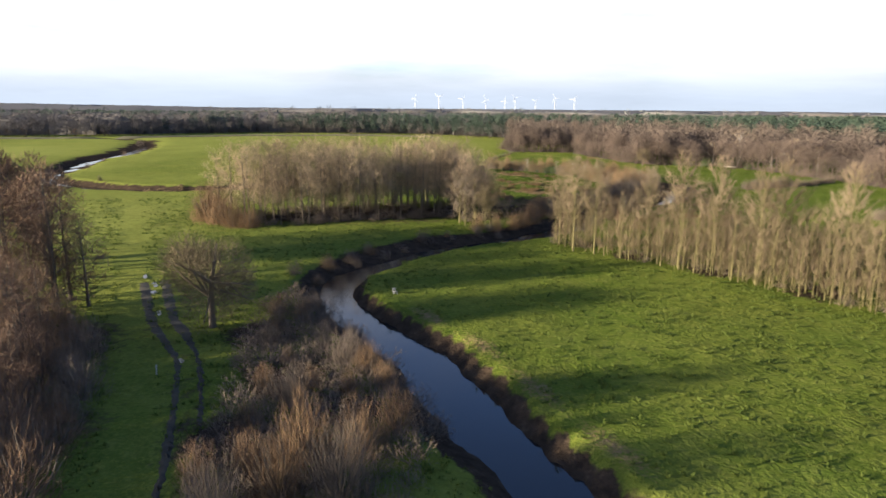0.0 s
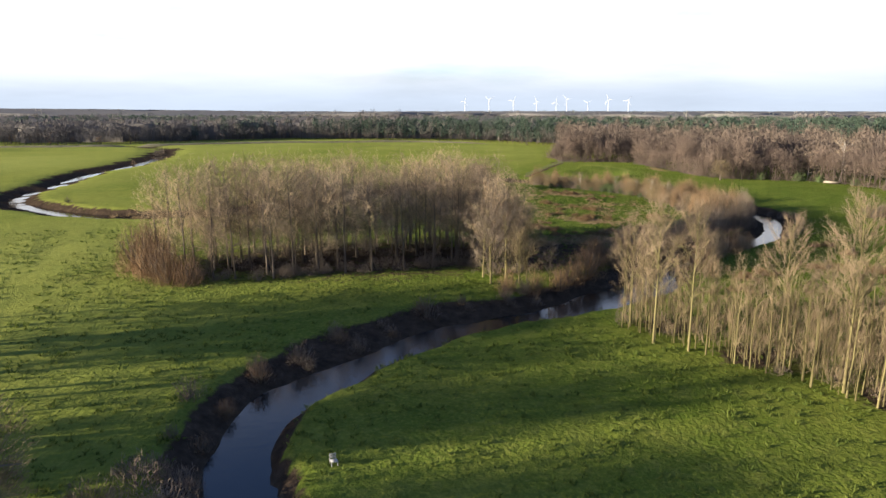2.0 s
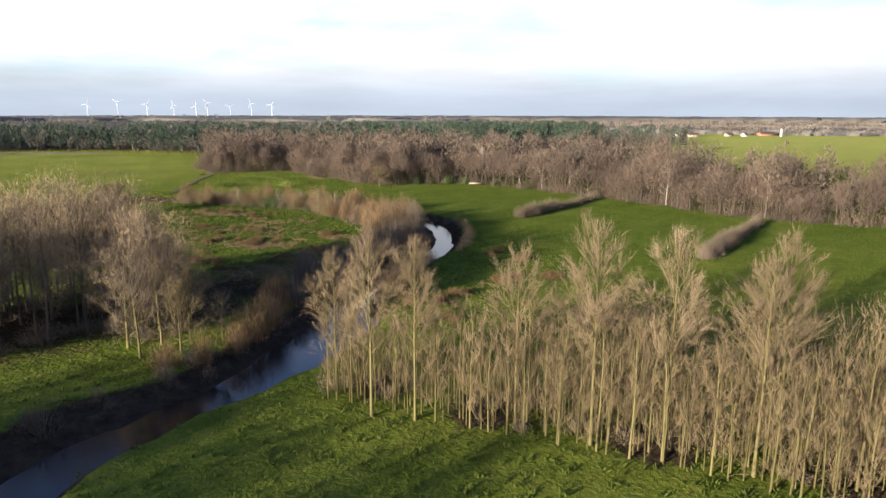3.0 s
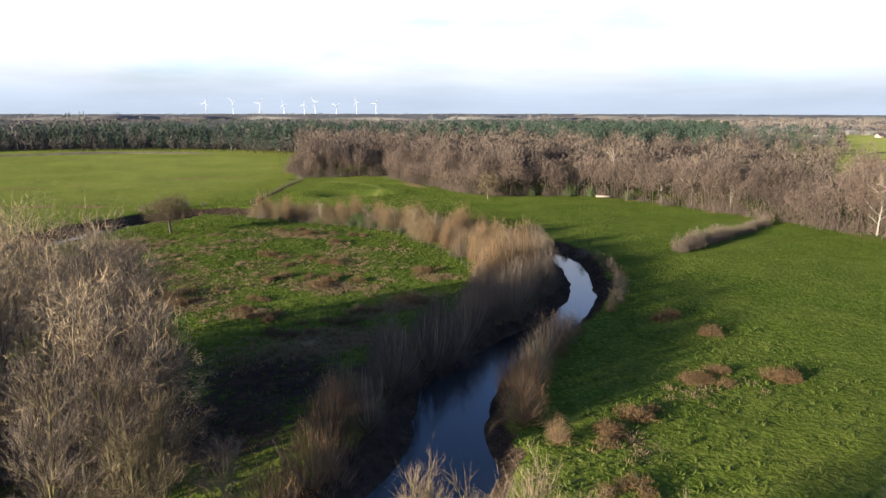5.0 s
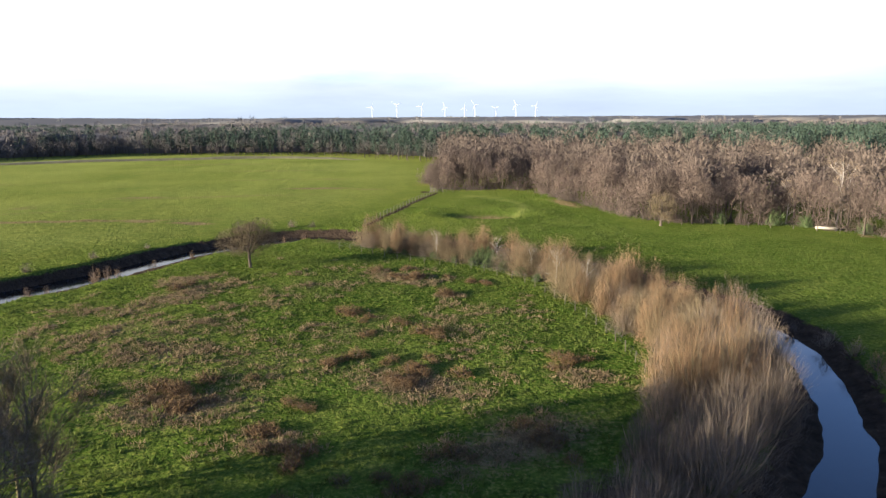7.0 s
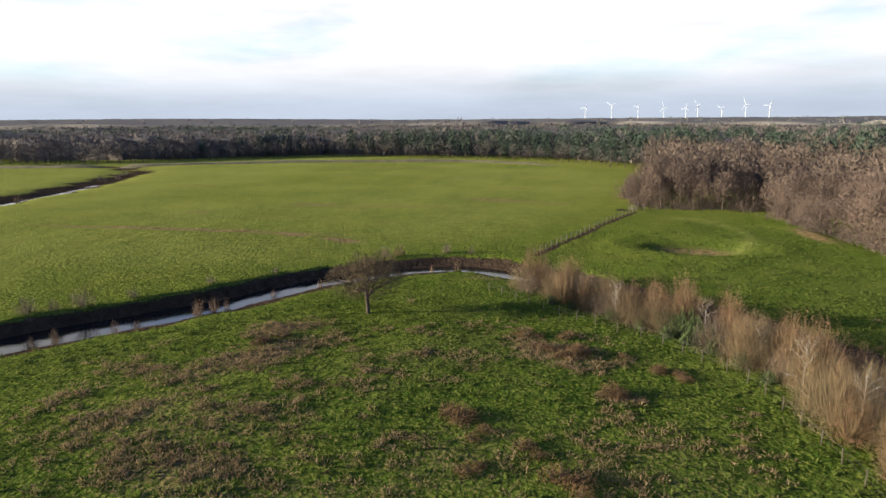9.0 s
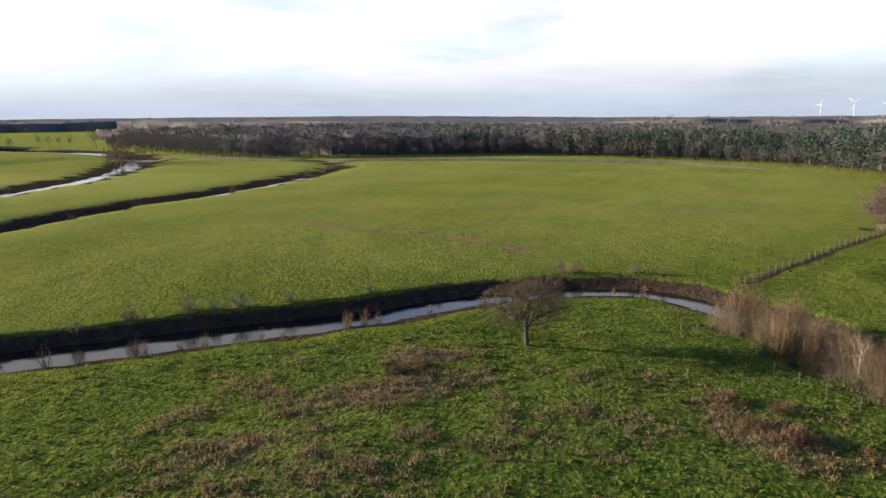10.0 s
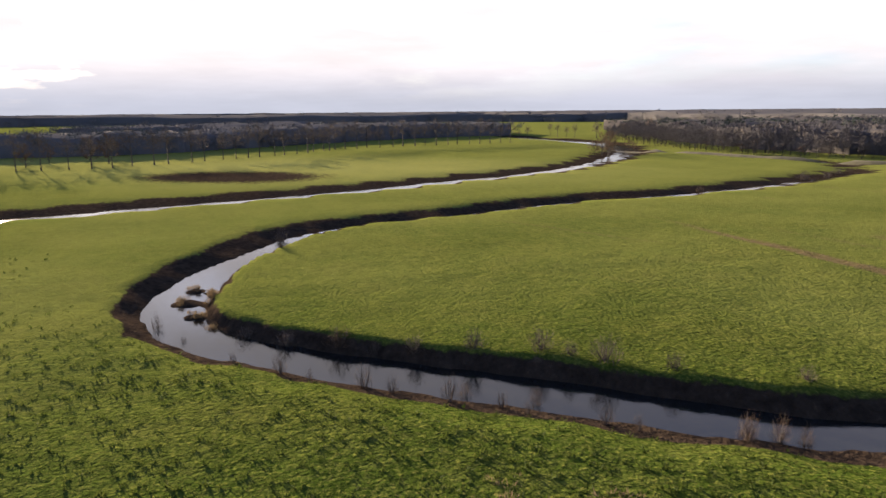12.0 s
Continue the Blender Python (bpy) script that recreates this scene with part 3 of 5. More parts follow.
RIVERS = [smooth_line(REACH_SOUTH + REACH_MIDDLE + REACH_BEND + REACH_BACK), smooth_line(MAIN_RIVER, 5.0)]


def water_gap(x, y):
    """For points: metres from the water's edge (negative on the water), and that river's bank breadth on their side."""
    x, y = np.atleast_1d(np.asarray(x, float)), np.atleast_1d(np.asarray(y, float))
    gap, breadth = np.full(x.shape, 99.0), np.full(x.shape, 3.0)
    for line in RIVERS:
        near = np.zeros(x.shape, bool)
        for i in range(0, len(line), 12):
            c = line[min(i + 6, len(line) - 1)]
            near |= np.hypot(x - c[0], y - c[1]) < (48 if line is RIVERS[0] else 75)
        todo = np.nonzero(near)[0]
        for lot in np.array_split(todo, max(1, len(todo) // 20000)):
            px, py = x[lot], y[lot]
            best, width, bank = np.full(px.shape, 1e9), np.zeros(px.shape), np.zeros(px.shape)
            for a, b in zip(line, line[1:]):
                d = b[:2] - a[:2]
                t = np.clip(((px - a[0]) * d[0] + (py - a[1]) * d[1]) / (d @ d), 0, 1)
                ox, oy = px - a[0] - t * d[0], py - a[1] - t * d[1]
                dist = np.hypot(ox, oy) - (a[2] + t * (b[2] - a[2]))
                left = d[0] * oy - d[1] * ox > 0
                better = dist < best
                best = np.where(better, dist, best)
                bank = np.where(better, np.where(left, a[3] + t * (b[3] - a[3]), a[4] + t * (b[4] - a[4])), bank)
            hit = best < gap[lot]
            gap[lot[hit]], breadth[lot[hit]] = best[hit], bank[hit]
    return gap, breadth


def hash_noise(x, y, size, seed):
    """Smooth value noise, -1 to 1."""
    x, y = np.asarray(x, float) / size, np.asarray(y, float) / size
    i, j = np.floor(x).astype(np.int64), np.floor(y).astype(np.int64)
    u, v = x - i, y - j
    u, v = u * u * (3 - 2 * u), v * v * (3 - 2 * v)

    def at(a, b):
        h = (a * 374761393 + b * 668265263 + seed * 974634777) & 0x7FFFFFFF
        h = ((h ^ (h >> 13)) * 1274126177) & 0x7FFFFFFF
        return ((h ^ (h >> 16)) & 0xFFFF) / 32767.5 - 1

    return (at(i, j) * (1 - u) + at(i + 1, j) * u) * (1 - v) + (at(i, j + 1) * (1 - u) + at(i + 1, j + 1) * u) * v


def soft_spot(x, y, cx, cy, rx, ry, turn=0.0):
    c, s = math.cos(radians(turn)), math.sin(radians(turn))
    u, v = (x - cx) * c + (y - cy) * s, -(x - cx) * s + (y - cy) * c
    return np.exp(-((u / rx) ** 2 + (v / ry) ** 2) * 1.2)


def relief(x, y):
    """The height of the land, and how far each point lies down a bank (1 at the water)."""
    gap, breadth = water_gap(x, y)
    breadth = breadth * (1 + 0.25 * hash_noise(x, y, 5.0, 5)) + 0.3
    edge = gap + 0.45 * hash_noise(x, y, 3.0, 6)
    t = np.clip(edge / breadth, 0, 1)
    bank = 1 - (t * t * (3 - 2 * t) * 0.6 + t * 0.4)
    land = G + 0.14 * hash_noise(x, y, 17.0, 1) + 0.09 * hash_noise(x, y, 5.0, 2) + 0.07 * hash_noise(x, y, 1.9, 3)
    land = land + 0.45 * soft_spot(np.asarray(x), np.asarray(y), -4, 198, 30, 22) - 0.7 * soft_spot(np.asarray(x), np.asarray(y), 22, 166, 30, 20)
    z = land + (W - land) * bank
    z = np.where(edge < 0, W + np.maximum(edge * 0.45, -1.2), z)
    bank = np.where((breadth > 4.6) & (np.asarray(x) > -66) & (np.asarray(y) > 150), np.clip(bank * 2.2 - 1.5, 0, 1), bank)
    for ix, iy, ir in ((-70.5, 171.3, 2.7), (-76.3, 171.9, 2.0), (-64.5, 172.8, 2.0), (-69, 174.2, 1.5), (-74, 174, 1.2)):
        r2 = ((np.asarray(x) - ix) ** 2 + (np.asarray(y) - iy) ** 2) / ir**2
        z = np.maximum(z, W - 0.6 + 1.0 * np.exp(-r2 * (1 + 0.5 * hash_noise(x, y, 1.1, 9))))
    # a dry hollow with a low rim in the eastern pasture
    r = np.hypot((np.asarray(x) - 40) / 7.5, (np.asarray(y) - 262) / 5.5)
    z = z + 0.4 * soft_spot(np.asarray(x), np.asarray(y), 62.5, 276.5, 9, 1.8, -75)
    z = z - 1.3 * np.exp(-(r**4) * 1.2) + 0.35 * np.exp(-(r - 1.8) ** 2 * 6)
    return z - fall(x, y), np.where(edge < breadth, bank, 0), gap


def fall(x, y):
    """How far the land beyond the woods lies below the river meadows."""
    x, y = np.asarray(x, float), np.asarray(y, float)
    west = np.degrees(np.arctan2(-x, np.maximum(y - 100, 1.0)))
    w = np.clip((42 - west) / 32, 0, 1)
    return 0.0062 * np.maximum(np.hypot(x, y - 100) - 420, 0) * w * w * (3 - 2 * w)


def ground_z(xs, ys):
    """The heights of many places at once."""
    return relief(np.asarray(xs, float), np.asarray(ys, float))[0] - 0.03


def graded(lo, hi, fine, reach, grow=1.045):
    """Coordinates that are fine between lo and hi and widen towards the horizon."""
    mid = list(np.arange(lo, hi, fine))
    up, step = [hi], fine
    while up[-1] < reach:
        step *= grow
        up.append(up[-1] + step)
    down, step = [lo - fine], fine
    while down[-1] > -reach:
        step *= grow
        down.append(down[-1] - step)
    return np.array(down[::-1] + mid + up)


def build_ground():
    xs, ys = graded(-72, 66, 1.05, 4900, 1.055), graded(30, 248, 1.05, 4900, 1.055)
    gx, gy = np.meshgrid(xs, ys)
    x, y = gx.ravel(), gy.ravel()
    z, bank, gap = relief(x, y)
    nx, ny = len(xs), len(ys)
    i, j = np.meshgrid(np.arange(ny - 1), np.arange(nx - 1), indexing="ij")
    a = (i * nx + j).ravel()
    tris = np.concatenate([np.stack([a, a + 1, a + nx + 1], 1), np.stack([a, a + nx + 1, a + nx], 1)])
    me = mesh_of("ground", np.column_stack([x, y, z]), tris, M_GROUND)
    me.polygons.foreach_set("use_smooth", np.ones(len(me.polygons), bool))
    dry = np.zeros(x.shape)
    for spot in DRY_SPOTS:
        dry = np.maximum(dry, spot[-1] * soft_spot(x, y, *spot[:-1]))
    earth_shade = np.clip(bank * 2.4, 0, 1)
    for bx, by, r in BARE_SPOTS:
        earth_shade = np.maximum(earth_shade, 0.75 * soft_spot(x, y, bx, by, r, r))
    earth_shade = np.maximum(earth_shade, 0.9 * soft_spot(x, y, -226, 174, 34, 20, 62) ** 0.7)
    earth_shade = np.maximum(earth_shade, 0.62 * soft_spot(x, y, -15, 132, 30, 13, 12) ** 0.5)
    for line in RUTS:
        for (x0, y0), (x1, y1) in zip(line, line[1:]):
            d = np.array([x1 - x0, y1 - y0], float)
            t = np.clip(((x - x0) * d[0] + (y - y0) * d[1]) / (d @ d), 0, 1)
            earth_shade = np.maximum(earth_shade, 0.34 * np.exp(-(np.hypot(x - x0 - t * d[0], y - y0 - t * d[1]) / 1.1) ** 2))
    rough = 0.22 + 0.32 * soft_spot(x, y, -40, 240, 110, 70) + 0.22 * np.clip((238 - y) / 12, 0, 1) * np.clip((y - 95) / 20, 0.35, 1) * np.clip((x + 60) / 25, 0, 1) + 0.55 * np.maximum(soft_spot(x, y, 16, 190, 62, 52) ** 0.5, 0.2 * soft_spot(x, y, 18, 70, 45, 50) ** 0.5) + 0.15 * hash_noise(x, y, 14, 12)
    crop_and_light = np.maximum(soft_spot(x, y, 520, 420, 330, 180, 35) ** 0.4, soft_spot(x, y, -262, 190, 130, 62, 60) ** 0.5)
    crop_and_light = np.maximum(crop_and_light, 0.8 * soft_spot(x, y, -320, 60, 60, 160) ** 0.5) * np.clip((np.hypot(x - 60, y - 200) - 160) / 30, 0, 1)
    # western meadows: sunlit brightness and backlit yellow put into the colour
    crop_and_light = np.maximum(crop_and_light, 0.5 * soft_spot(x, y, -75, 112, 42, 58) ** 0.6)
    crop_and_light = np.maximum(crop_and_light, 0.32 * np.clip((-60 - x) / 50, 0, 1) * np.clip((y - 90) / 60, 0, 1))
    # dark strip painted along the pasture fence for its shadow and rank grass
    for (x0, y0), (x1, y1) in (((14.5, 249.5), (24.7, 283)), ((24.7, 283), (31.5, 303))):
        d = np.array([x1 - x0, y1 - y0])
        t = np.clip(((x - x0) * d[0] + (y - y0) * d[1]) / (d @ d), 0, 1)
        earth_shade = np.maximum(earth_shade, 0.62 * np.exp(-(np.hypot(x - x0 - t * d[0], y - y0 - t * d[1]) / 1.2) ** 2))
    ring = np.hypot((x - 40) / 10.3, (y - 275) / 18)
    crop_and_light = np.maximum(crop_and_light, 0.36 * np.exp(-((ring - 1) / 0.10) ** 2) * np.clip((x - 36) / 4, 0, 1))
    # north meadow lifted paler, its haze put into the colour
    crop_and_light = np.maximum(crop_and_light, 0.34 * np.clip((0.6 * (y - 225) - 0.8 * x - 8) / 30, 0, 1) * np.clip((60 - x) / 40, 0, 1) * (0.7 + 0.3 * hash_noise(x, y, 24, 13)))
    lush = np.maximum(1.35 * soft_spot(x, y, 24, 194, 46, 42) ** 0.5, np.clip((x - 15 - 0.12 * (y - 200)) / 20, 0, 1) * np.clip((310 - y) / 30, 0, 1) * np.clip((y - 112) / 20, 0, 1) * np.clip((170 - x) / 20, 0, 1))
    for key, values in (("dry", dry), ("earth_shade", earth_shade), ("rough", rough), ("crop_and_light", crop_and_light), ("lush", lush)):
        me.attributes.new(key, "FLOAT", "POINT").data.foreach_set("value", values.astype(np.float32))
    return tagged(new("ground", me), "rough green winter meadow with dark earth river banks", "ground", kind="structure")


# x, y, half length, half width, turn, strength
DRY_SPOTS = [
    (23, 171, 9, 5, -20, 0.72), (5, 167, 9, 5, 10, 0.75), (13, 161, 4, 2.5, 0, 0.7), (22, 205, 9, 4.5, -30, 0.72), (38, 171, 5, 4, 0, 0.6), (17, 184, 11, 8, 20, 0.5),
    (-5, 197, 13, 4.5, 55, 0.7), (28, 196, 3, 2, 0, 0.7), (-2, 183, 16, 9, 40, 0.5), (40, 262, 8, 4.6, 0, 1.0), (61.5, 276.5, 11, 2.6, -75, 1.0), (105, 229, 11, 1.6, -62, 0.8),
    (120, 170, 17, 1.5, -82, 0.8), (31, 160, 10, 5, 30, 0.75)]
DRY_SPOTS += [
    (20, 148, 12, 6, 20, 0.8), (48, 128, 4, 2.5, 0, 0.5), (38, 121, 4, 5, 20, 0.5), (-1, 60, 2, 6, 30, 0.6), (112, 206, 12, 1.8, -68, 0.8),
    (-3, 243, 14, 1.2, 40, 0.4), (-30, 205, 16, 0.9, 54, 0.5), (10, 233, 6, 3, -20, 0.6), (30.5, 332, 24, 0.9, 93, 0.9), (-60, 290, 40, 1.2, 18, 0.5), (-10, 330, 30, 1.5, -8, 0.5),
    (8, 174, 22, 13, 15, 0.46), (12, 202, 19, 10, 30, 0.44), (31, 184, 10, 16, 0, 0.44), (-14, 190, 14, 8, 50, 0.42), (3.6, 57, 1.6, 6, 22, 0.72), (-1.5, 66, 1.5, 5, 30, 0.8), (7.2, 48, 1.6, 6, 22, 0.72), (11, 39, 1.6, 6, 22, 0.7), (-95, 235, 40, 2, 30, 0.5), (-60, 259.5, 52, 2.2, 2, 0.9), (-22, 256, 7, 2.6, -15, 1.0), (-45, 260.5, 8, 2, 0, 0.9), (-33, 258.5, 6, 2, -8, 0.9), (-2, 317, 18, 3.6, -8, 0.95), (14, 312, 12, 2.4, -5, 0.85), (-70, 282, 7, 2.6, 0, 0.8), (-48, 300, 11, 2.6, 0, 0.8), (30, 326, 7, 9, 0, 0.62), (20, 330, 20, 2, 0, 0.5), (-70, 330, 60, 1.6, 6, 0.45), (-120, 300, 30, 2, 20, 0.5), (-60, 225, 20, 1.4, 40, 0.4), (55, 250, 24, 2, -30, 0.35), (22, 276, 28, 0.9, 73, 0.42), (-186, 419, 60, 2.6, 26, 0.9), (-262, 398, 40, 2.2, 5, 0.7), (-100, 462, 40, 3, 18, 0.7), (-8, 184, 8, 5, 60, 0.62), (0, 178, 9, 5, 20, 0.6), (-6, 205, 6, 3, 40, 0.75), (-30, 300, 60, 5, 6, 0.55), (-110, 340, 70, 5, 15, 0.52), (-20, 380, 70, 6, -6, 0.58), (-60, 420, 80, 7, 4, 0.6), (-60, 275, 50, 3, 12, 0.52), (-20, 345, 40, 3, -4, 0.55), (0, 345, 30, 3, -10, 0.6)]
BARE_SPOTS = [(28, 304, 2.6), (-14, 40, 5), (-12, 50, 6), (-17, 60, 5), (-7, 44, 4), (-9, 36, 5), (-30, 40, 8), (-36, 56, 9), (-34, 30, 8), (15, 140, 8), (25, 138, 6), (10, 132, 8), (0, 136, 9), (-18, 133, 9), (36, 150, 6), (-30, 126, 7), (22, 103, 3.5), (28, 95, 4.5), (36, 86, 5), (44, 76, 5), (54, 64, 5)]
DYKE = [(-330, 376), (-237, 397), (-185, 417), (-135, 440), (-90, 452), (-40, 458), (5, 438)]
RUTS = [[(-14.6, 28), (-16.6, 36), (-19.7, 45.6), (-22.5, 53), (-25.8, 58.3), (-29.6, 64.5), (-36.2, 78)], [(-12.9, 28), (-14.9, 36.6), (-18.1, 46.4), (-20.9, 53.6), (-24.0, 59.2), (-27.7, 65.4), (-34.2, 79)]]
build_ground()


def wheel_rut(line, seed):
    """A worn strip of mud along a line, uneven in width."""
    r = np.random.default_rng(seed)
    p = smooth_line([(*q, 0) for q in line], 0.4)[:, :2]
    d = np.gradient(p, axis=0)
    n = np.column_stack([-d[:, 1], d[:, 0]]) / np.hypot(d[:, 0], d[:, 1])[:, None]
    half = 0.25 + 0.42 * np.clip((p[:, 1] - 54) / 7, 0, 1) + 0.10 * hash_noise(p[:, 0], p[:, 1], 1.3, seed) + 0.12 * hash_noise(p[:, 0], p[:, 1], 5.0, seed + 1)
    rows = [p + n * (half * k + 0.08 * r.normal(size=len(p)))[:, None] for k in (-1.0, -0.45, 0.0, 0.45, 1.0)]
    v = np.concatenate([np.column_stack([q, ground_z(q[:, 0], q[:, 1]) + h]) for q, h in zip(rows, (0.0, 0.065, 0.06, 0.065, 0.0))])
    m = len(p)
    a = np.concatenate([np.arange(m - 1) + k * m for k in range(4)])
    tris = np.concatenate([np.stack([a, a + m, a + m + 1], 1), np.stack([a, a + m + 1, a + 1], 1)])
    return tagged(new("track", mesh_of("track", v, tris, M_MUD)), "muddy wheel rut of the farm track", "track", kind="structure")


for i, line in enumerate(RUTS):
    wheel_rut(line, 65 + i)


def grass_bank(line, half, rise, label):
    """A low raised bank with sloping sides, overgrown with dry grass."""
    p = smooth_line([(*q, 0) for q in line], 4.0)[:, :2]
    d = np.gradient(p, axis=0)
    n = np.column_stack([-d[:, 1], d[:, 0]]) / np.hypot(d[:, 0], d[:, 1])[:, None]
    ends = np.minimum(np.arange(len(p)), np.arange(len(p))[::-1])
    wob = (1 + 0.25 * hash_noise(p[:, 0], p[:, 1], 11, 66)) * np.clip(ends / 6, 0.02, 1)
    rows = [p + n * (half * k * wob)[:, None] for k in (-1.0, -0.45, 0.45, 1.0)]
    v = np.concatenate([np.column_stack([q, ground_z(q[:, 0], q[:, 1]) + h * wob]) for q, h in zip(rows, (-0.3, rise, rise, -0.3))])
    m = len(p)
    a = np.concatenate([np.arange(m - 1) + k * m for k in range(3)])
    tris = np.concatenate([np.stack([a, a + m, a + m + 1], 1), np.stack([a, a + m + 1, a + 1], 1)])
    return tagged(new("bank", mesh_of("bank", v, tris, M_BANKGRASS)), label, "bank", kind="structure")


grass_bank(DYKE, 3.4, 0.9, "low overgrown bank before the distant wood")


def build_water():
    """One still sheet where the rivers run."""
    heap = Heap()
    for x0, x1, y0, y1, cell in ((-130, 80, -60, 280, 4.0), (-560, -130, -160, 460, 8.0)):
        xs, ys = np.arange(x0, x1, cell), np.arange(y0, y1, cell)
        gx, gy = np.meshgrid(xs, ys)
        gap, _ = water_gap(gx.ravel() + cell / 2, gy.ravel() + cell / 2)
        for cx, cy in zip(gx.ravel()[gap < cell + 1], gy.ravel()[gap < cell + 1]):
            heap.add([(cx, cy, W), (cx + cell, cy, W), (cx + cell, cy + cell, W), (cx, cy + cell, W)], [(0, 1, 2), (0, 2, 3)])
    return tagged(new("water", heap.mesh("water", M_WATER)), "dark still river water mirroring the pale sky", "river", kind="structure")


build_water()

# ---- trees ----
rng = np.random.default_rng(7)


def inside(poly, x, y):
    hit = False
    for (x0, y0), (x1, y1) in zip(poly, poly[1:] + poly[:1]):
        if (y0 > y) != (y1 > y) and x < (x1 - x0) * (y - y0) / (y1 - y0) + x0:
            hit = not hit
    return hit


def spread_in(poly, gap, rng, limit):
    """Places in a polygon, at least gap apart."""
    xs, ys = [p[0] for p in poly], [p[1] for p in poly]
    out = []
    for _ in range(limit * 40):
        x, y = rng.uniform(min(xs), max(xs)), rng.uniform(min(ys), max(ys))
        if inside(poly, x, y) and all((x - a) ** 2 + (y - b) ** 2 > gap * gap for a, b in out):
            out.append((x, y))
            if len(out) == limit:
                break
    return out


# the alder grove in the river's bend
GROVE = [(-42, 122), (-34, 115.5), (-18, 120), (0, 127.5), (5, 122), (8.5, 124.5), (6, 137), (1, 149), (-12, 147), (-32, 138)]
kinds = [plant("alder_tree", bare_tree(100 + i, 15, 3.1, 0.13, clear=0.2, limbs=16, twigs=2100, rise=0.85, twig_len=0.9, twig_w=0.026, upright=0.5, subs=3, sides=3, loose=0.4, wild=0.7, round_top=0.3, fork=0.86), (M_BARK, M_TWIG if i in (1, 3) else M_GROVE), ("trunk", "crown"),
         "tall bare grey-brown alder in a dense grove on the meadow", "tree", "trees of the alder grove") for i in range(5)]
planted(kinds, spread_in(GROVE, 2.6, rng, 95), rng, 0.82, 1.08)

# the young plantation beside the river
STAND = [(17, 102.5), (36, 80), (50, 62), (62, 50), (69, 57), (56, 72), (41.5, 88.5), (31, 96), (25, 101), (20.5, 107.5)]
kinds = [plant("young_tree", bare_tree(200 + i, 9.4, 1.2, 0.062, clear=0.06, limbs=11, twigs=560, rise=1.6, twig_len=0.75, twig_w=0.021, upright=0.9, subs=1, sides=3, loose=0.1, wild=0.3, crook=0.1, lean=0.06, stray=0.6), (M_POLE, M_POLE_TWIG), ("trunk", "crown"),
         "slim bare young tree with pale lichened trunk in a dense stand", "tree", "trees of the young stand") for i in range(5)]
planted(kinds, [(x, y, 0.8 if y > 95 and x > 21 else 1.0) for x, y in spread_in(STAND, 1.25, rng, 295)], rng, 0.75, 1.1)
patterns = [bare_tree(210 + i, 7.6, 1.0, 0.042, clear=0.06, limbs=8, twigs=150, rise=1.5, twig_len=0.8, twig_w=0.026, upright=0.9, subs=0, sides=3, loose=0.1, wild=0.3, lean=0.08) for i in range(4)]
scattered("thicket", patterns, [(x, y, rng.uniform(0.55, 1.1) * (0.8 if y > 95 and x > 21 else 1.0)) for x, y in spread_in(STAND, 0.8, rng, 420)], rng, ((M_POLE, "stems"), (M_POLE_TWIG, "crowns")), "thin pale saplings filling the young stand", "thicket")
kinds = [plant("poplar_tree", bare_tree(220 + i, 16.5, 3.7, 0.115, clear=0.36, limbs=34, twigs=7600, rise=1.2, twig_len=0.62, twig_w=0.013, upright=0.6, loose=0.05, wild=0.14, crook=0.08, subs=6, round_top=0.75, lean=0.02, stray=0.7), (M_POLE, M_TWIG), ("trunk", "crown"),
         "tall bare poplar with fan crown rising from the young stand", "tree", "tall poplars of the stand") for i in range(3)]
planted(kinds, [(18.3, 102.6, 0.76), (19.5, 97.6, 0.88), (22.2, 95.6, 0.9), (28.6, 92, 0.85), (31.6, 87, 1), (35, 83.6, 1), (38.5, 79.5, 0.88), (42, 81, 0.95), (46, 74, 1), (52, 66, 0.9), (58, 60, 1)], rng, 0.97, 1.03)

# single trees
kinds = [plant("oak_tree", round_tree(300, 7.7, 4.7, 0.22, 8500, 0.030, 0.65, 0.02, 14, 14, 5, 0.5), (M_BARK, M_OAKTWIG), ("trunk", "crown"),
         "lone round-crowned bare oak on the grass by the river", "tree")]
planted(kinds, [(0.1, 213, 1.0)], rng, 1, 1)
kinds = [plant("oak_tree", round_tree(301, 9.6, 5.2, 0.28, 13000, 0.03, 0.65, -0.12, 14, 14, 5, 0.5), (M_BARK, M_OAKTWIG), ("trunk", "crown"),
         "bare broad oak beside the muddy track", "tree")]
planted(kinds, [(-22.4, 61.7, 1.08)], rng, 1, 1)
kinds = [plant("oak_tree", bare_tree(302, 6.2, 3.2, 0.26, clear=0.25, limbs=22, twigs=3500, rise=0.5, twig_len=0.7, twig_w=0.035, upright=0.3, round_top=0.35, fork=0.8, loose=0.2, wild=0.5), (M_BARK, M_OAKTWIG), ("trunk", "crown"),
         "small bare field tree before the wood edge", "tree")]
planted(kinds, [(72.5, 243.5, 1.0)], rng, 1, 1)

# the copse on the west side of the track
kinds = [plant("copse_tree", bare_tree(310 + i, 15.5, 4.4, 0.22, clear=0.08, limbs=22, twigs=2900, rise=0.75, twig_len=0.9, twig_w=0.04, upright=0.4, loose=0.35, wild=0.6), (M_BARK, M_COPSE), ("trunk", "crown"),
         "tall bare reddish-brown tree of the copse by the track", "tree", "trees of the copse") for i in range(3)]
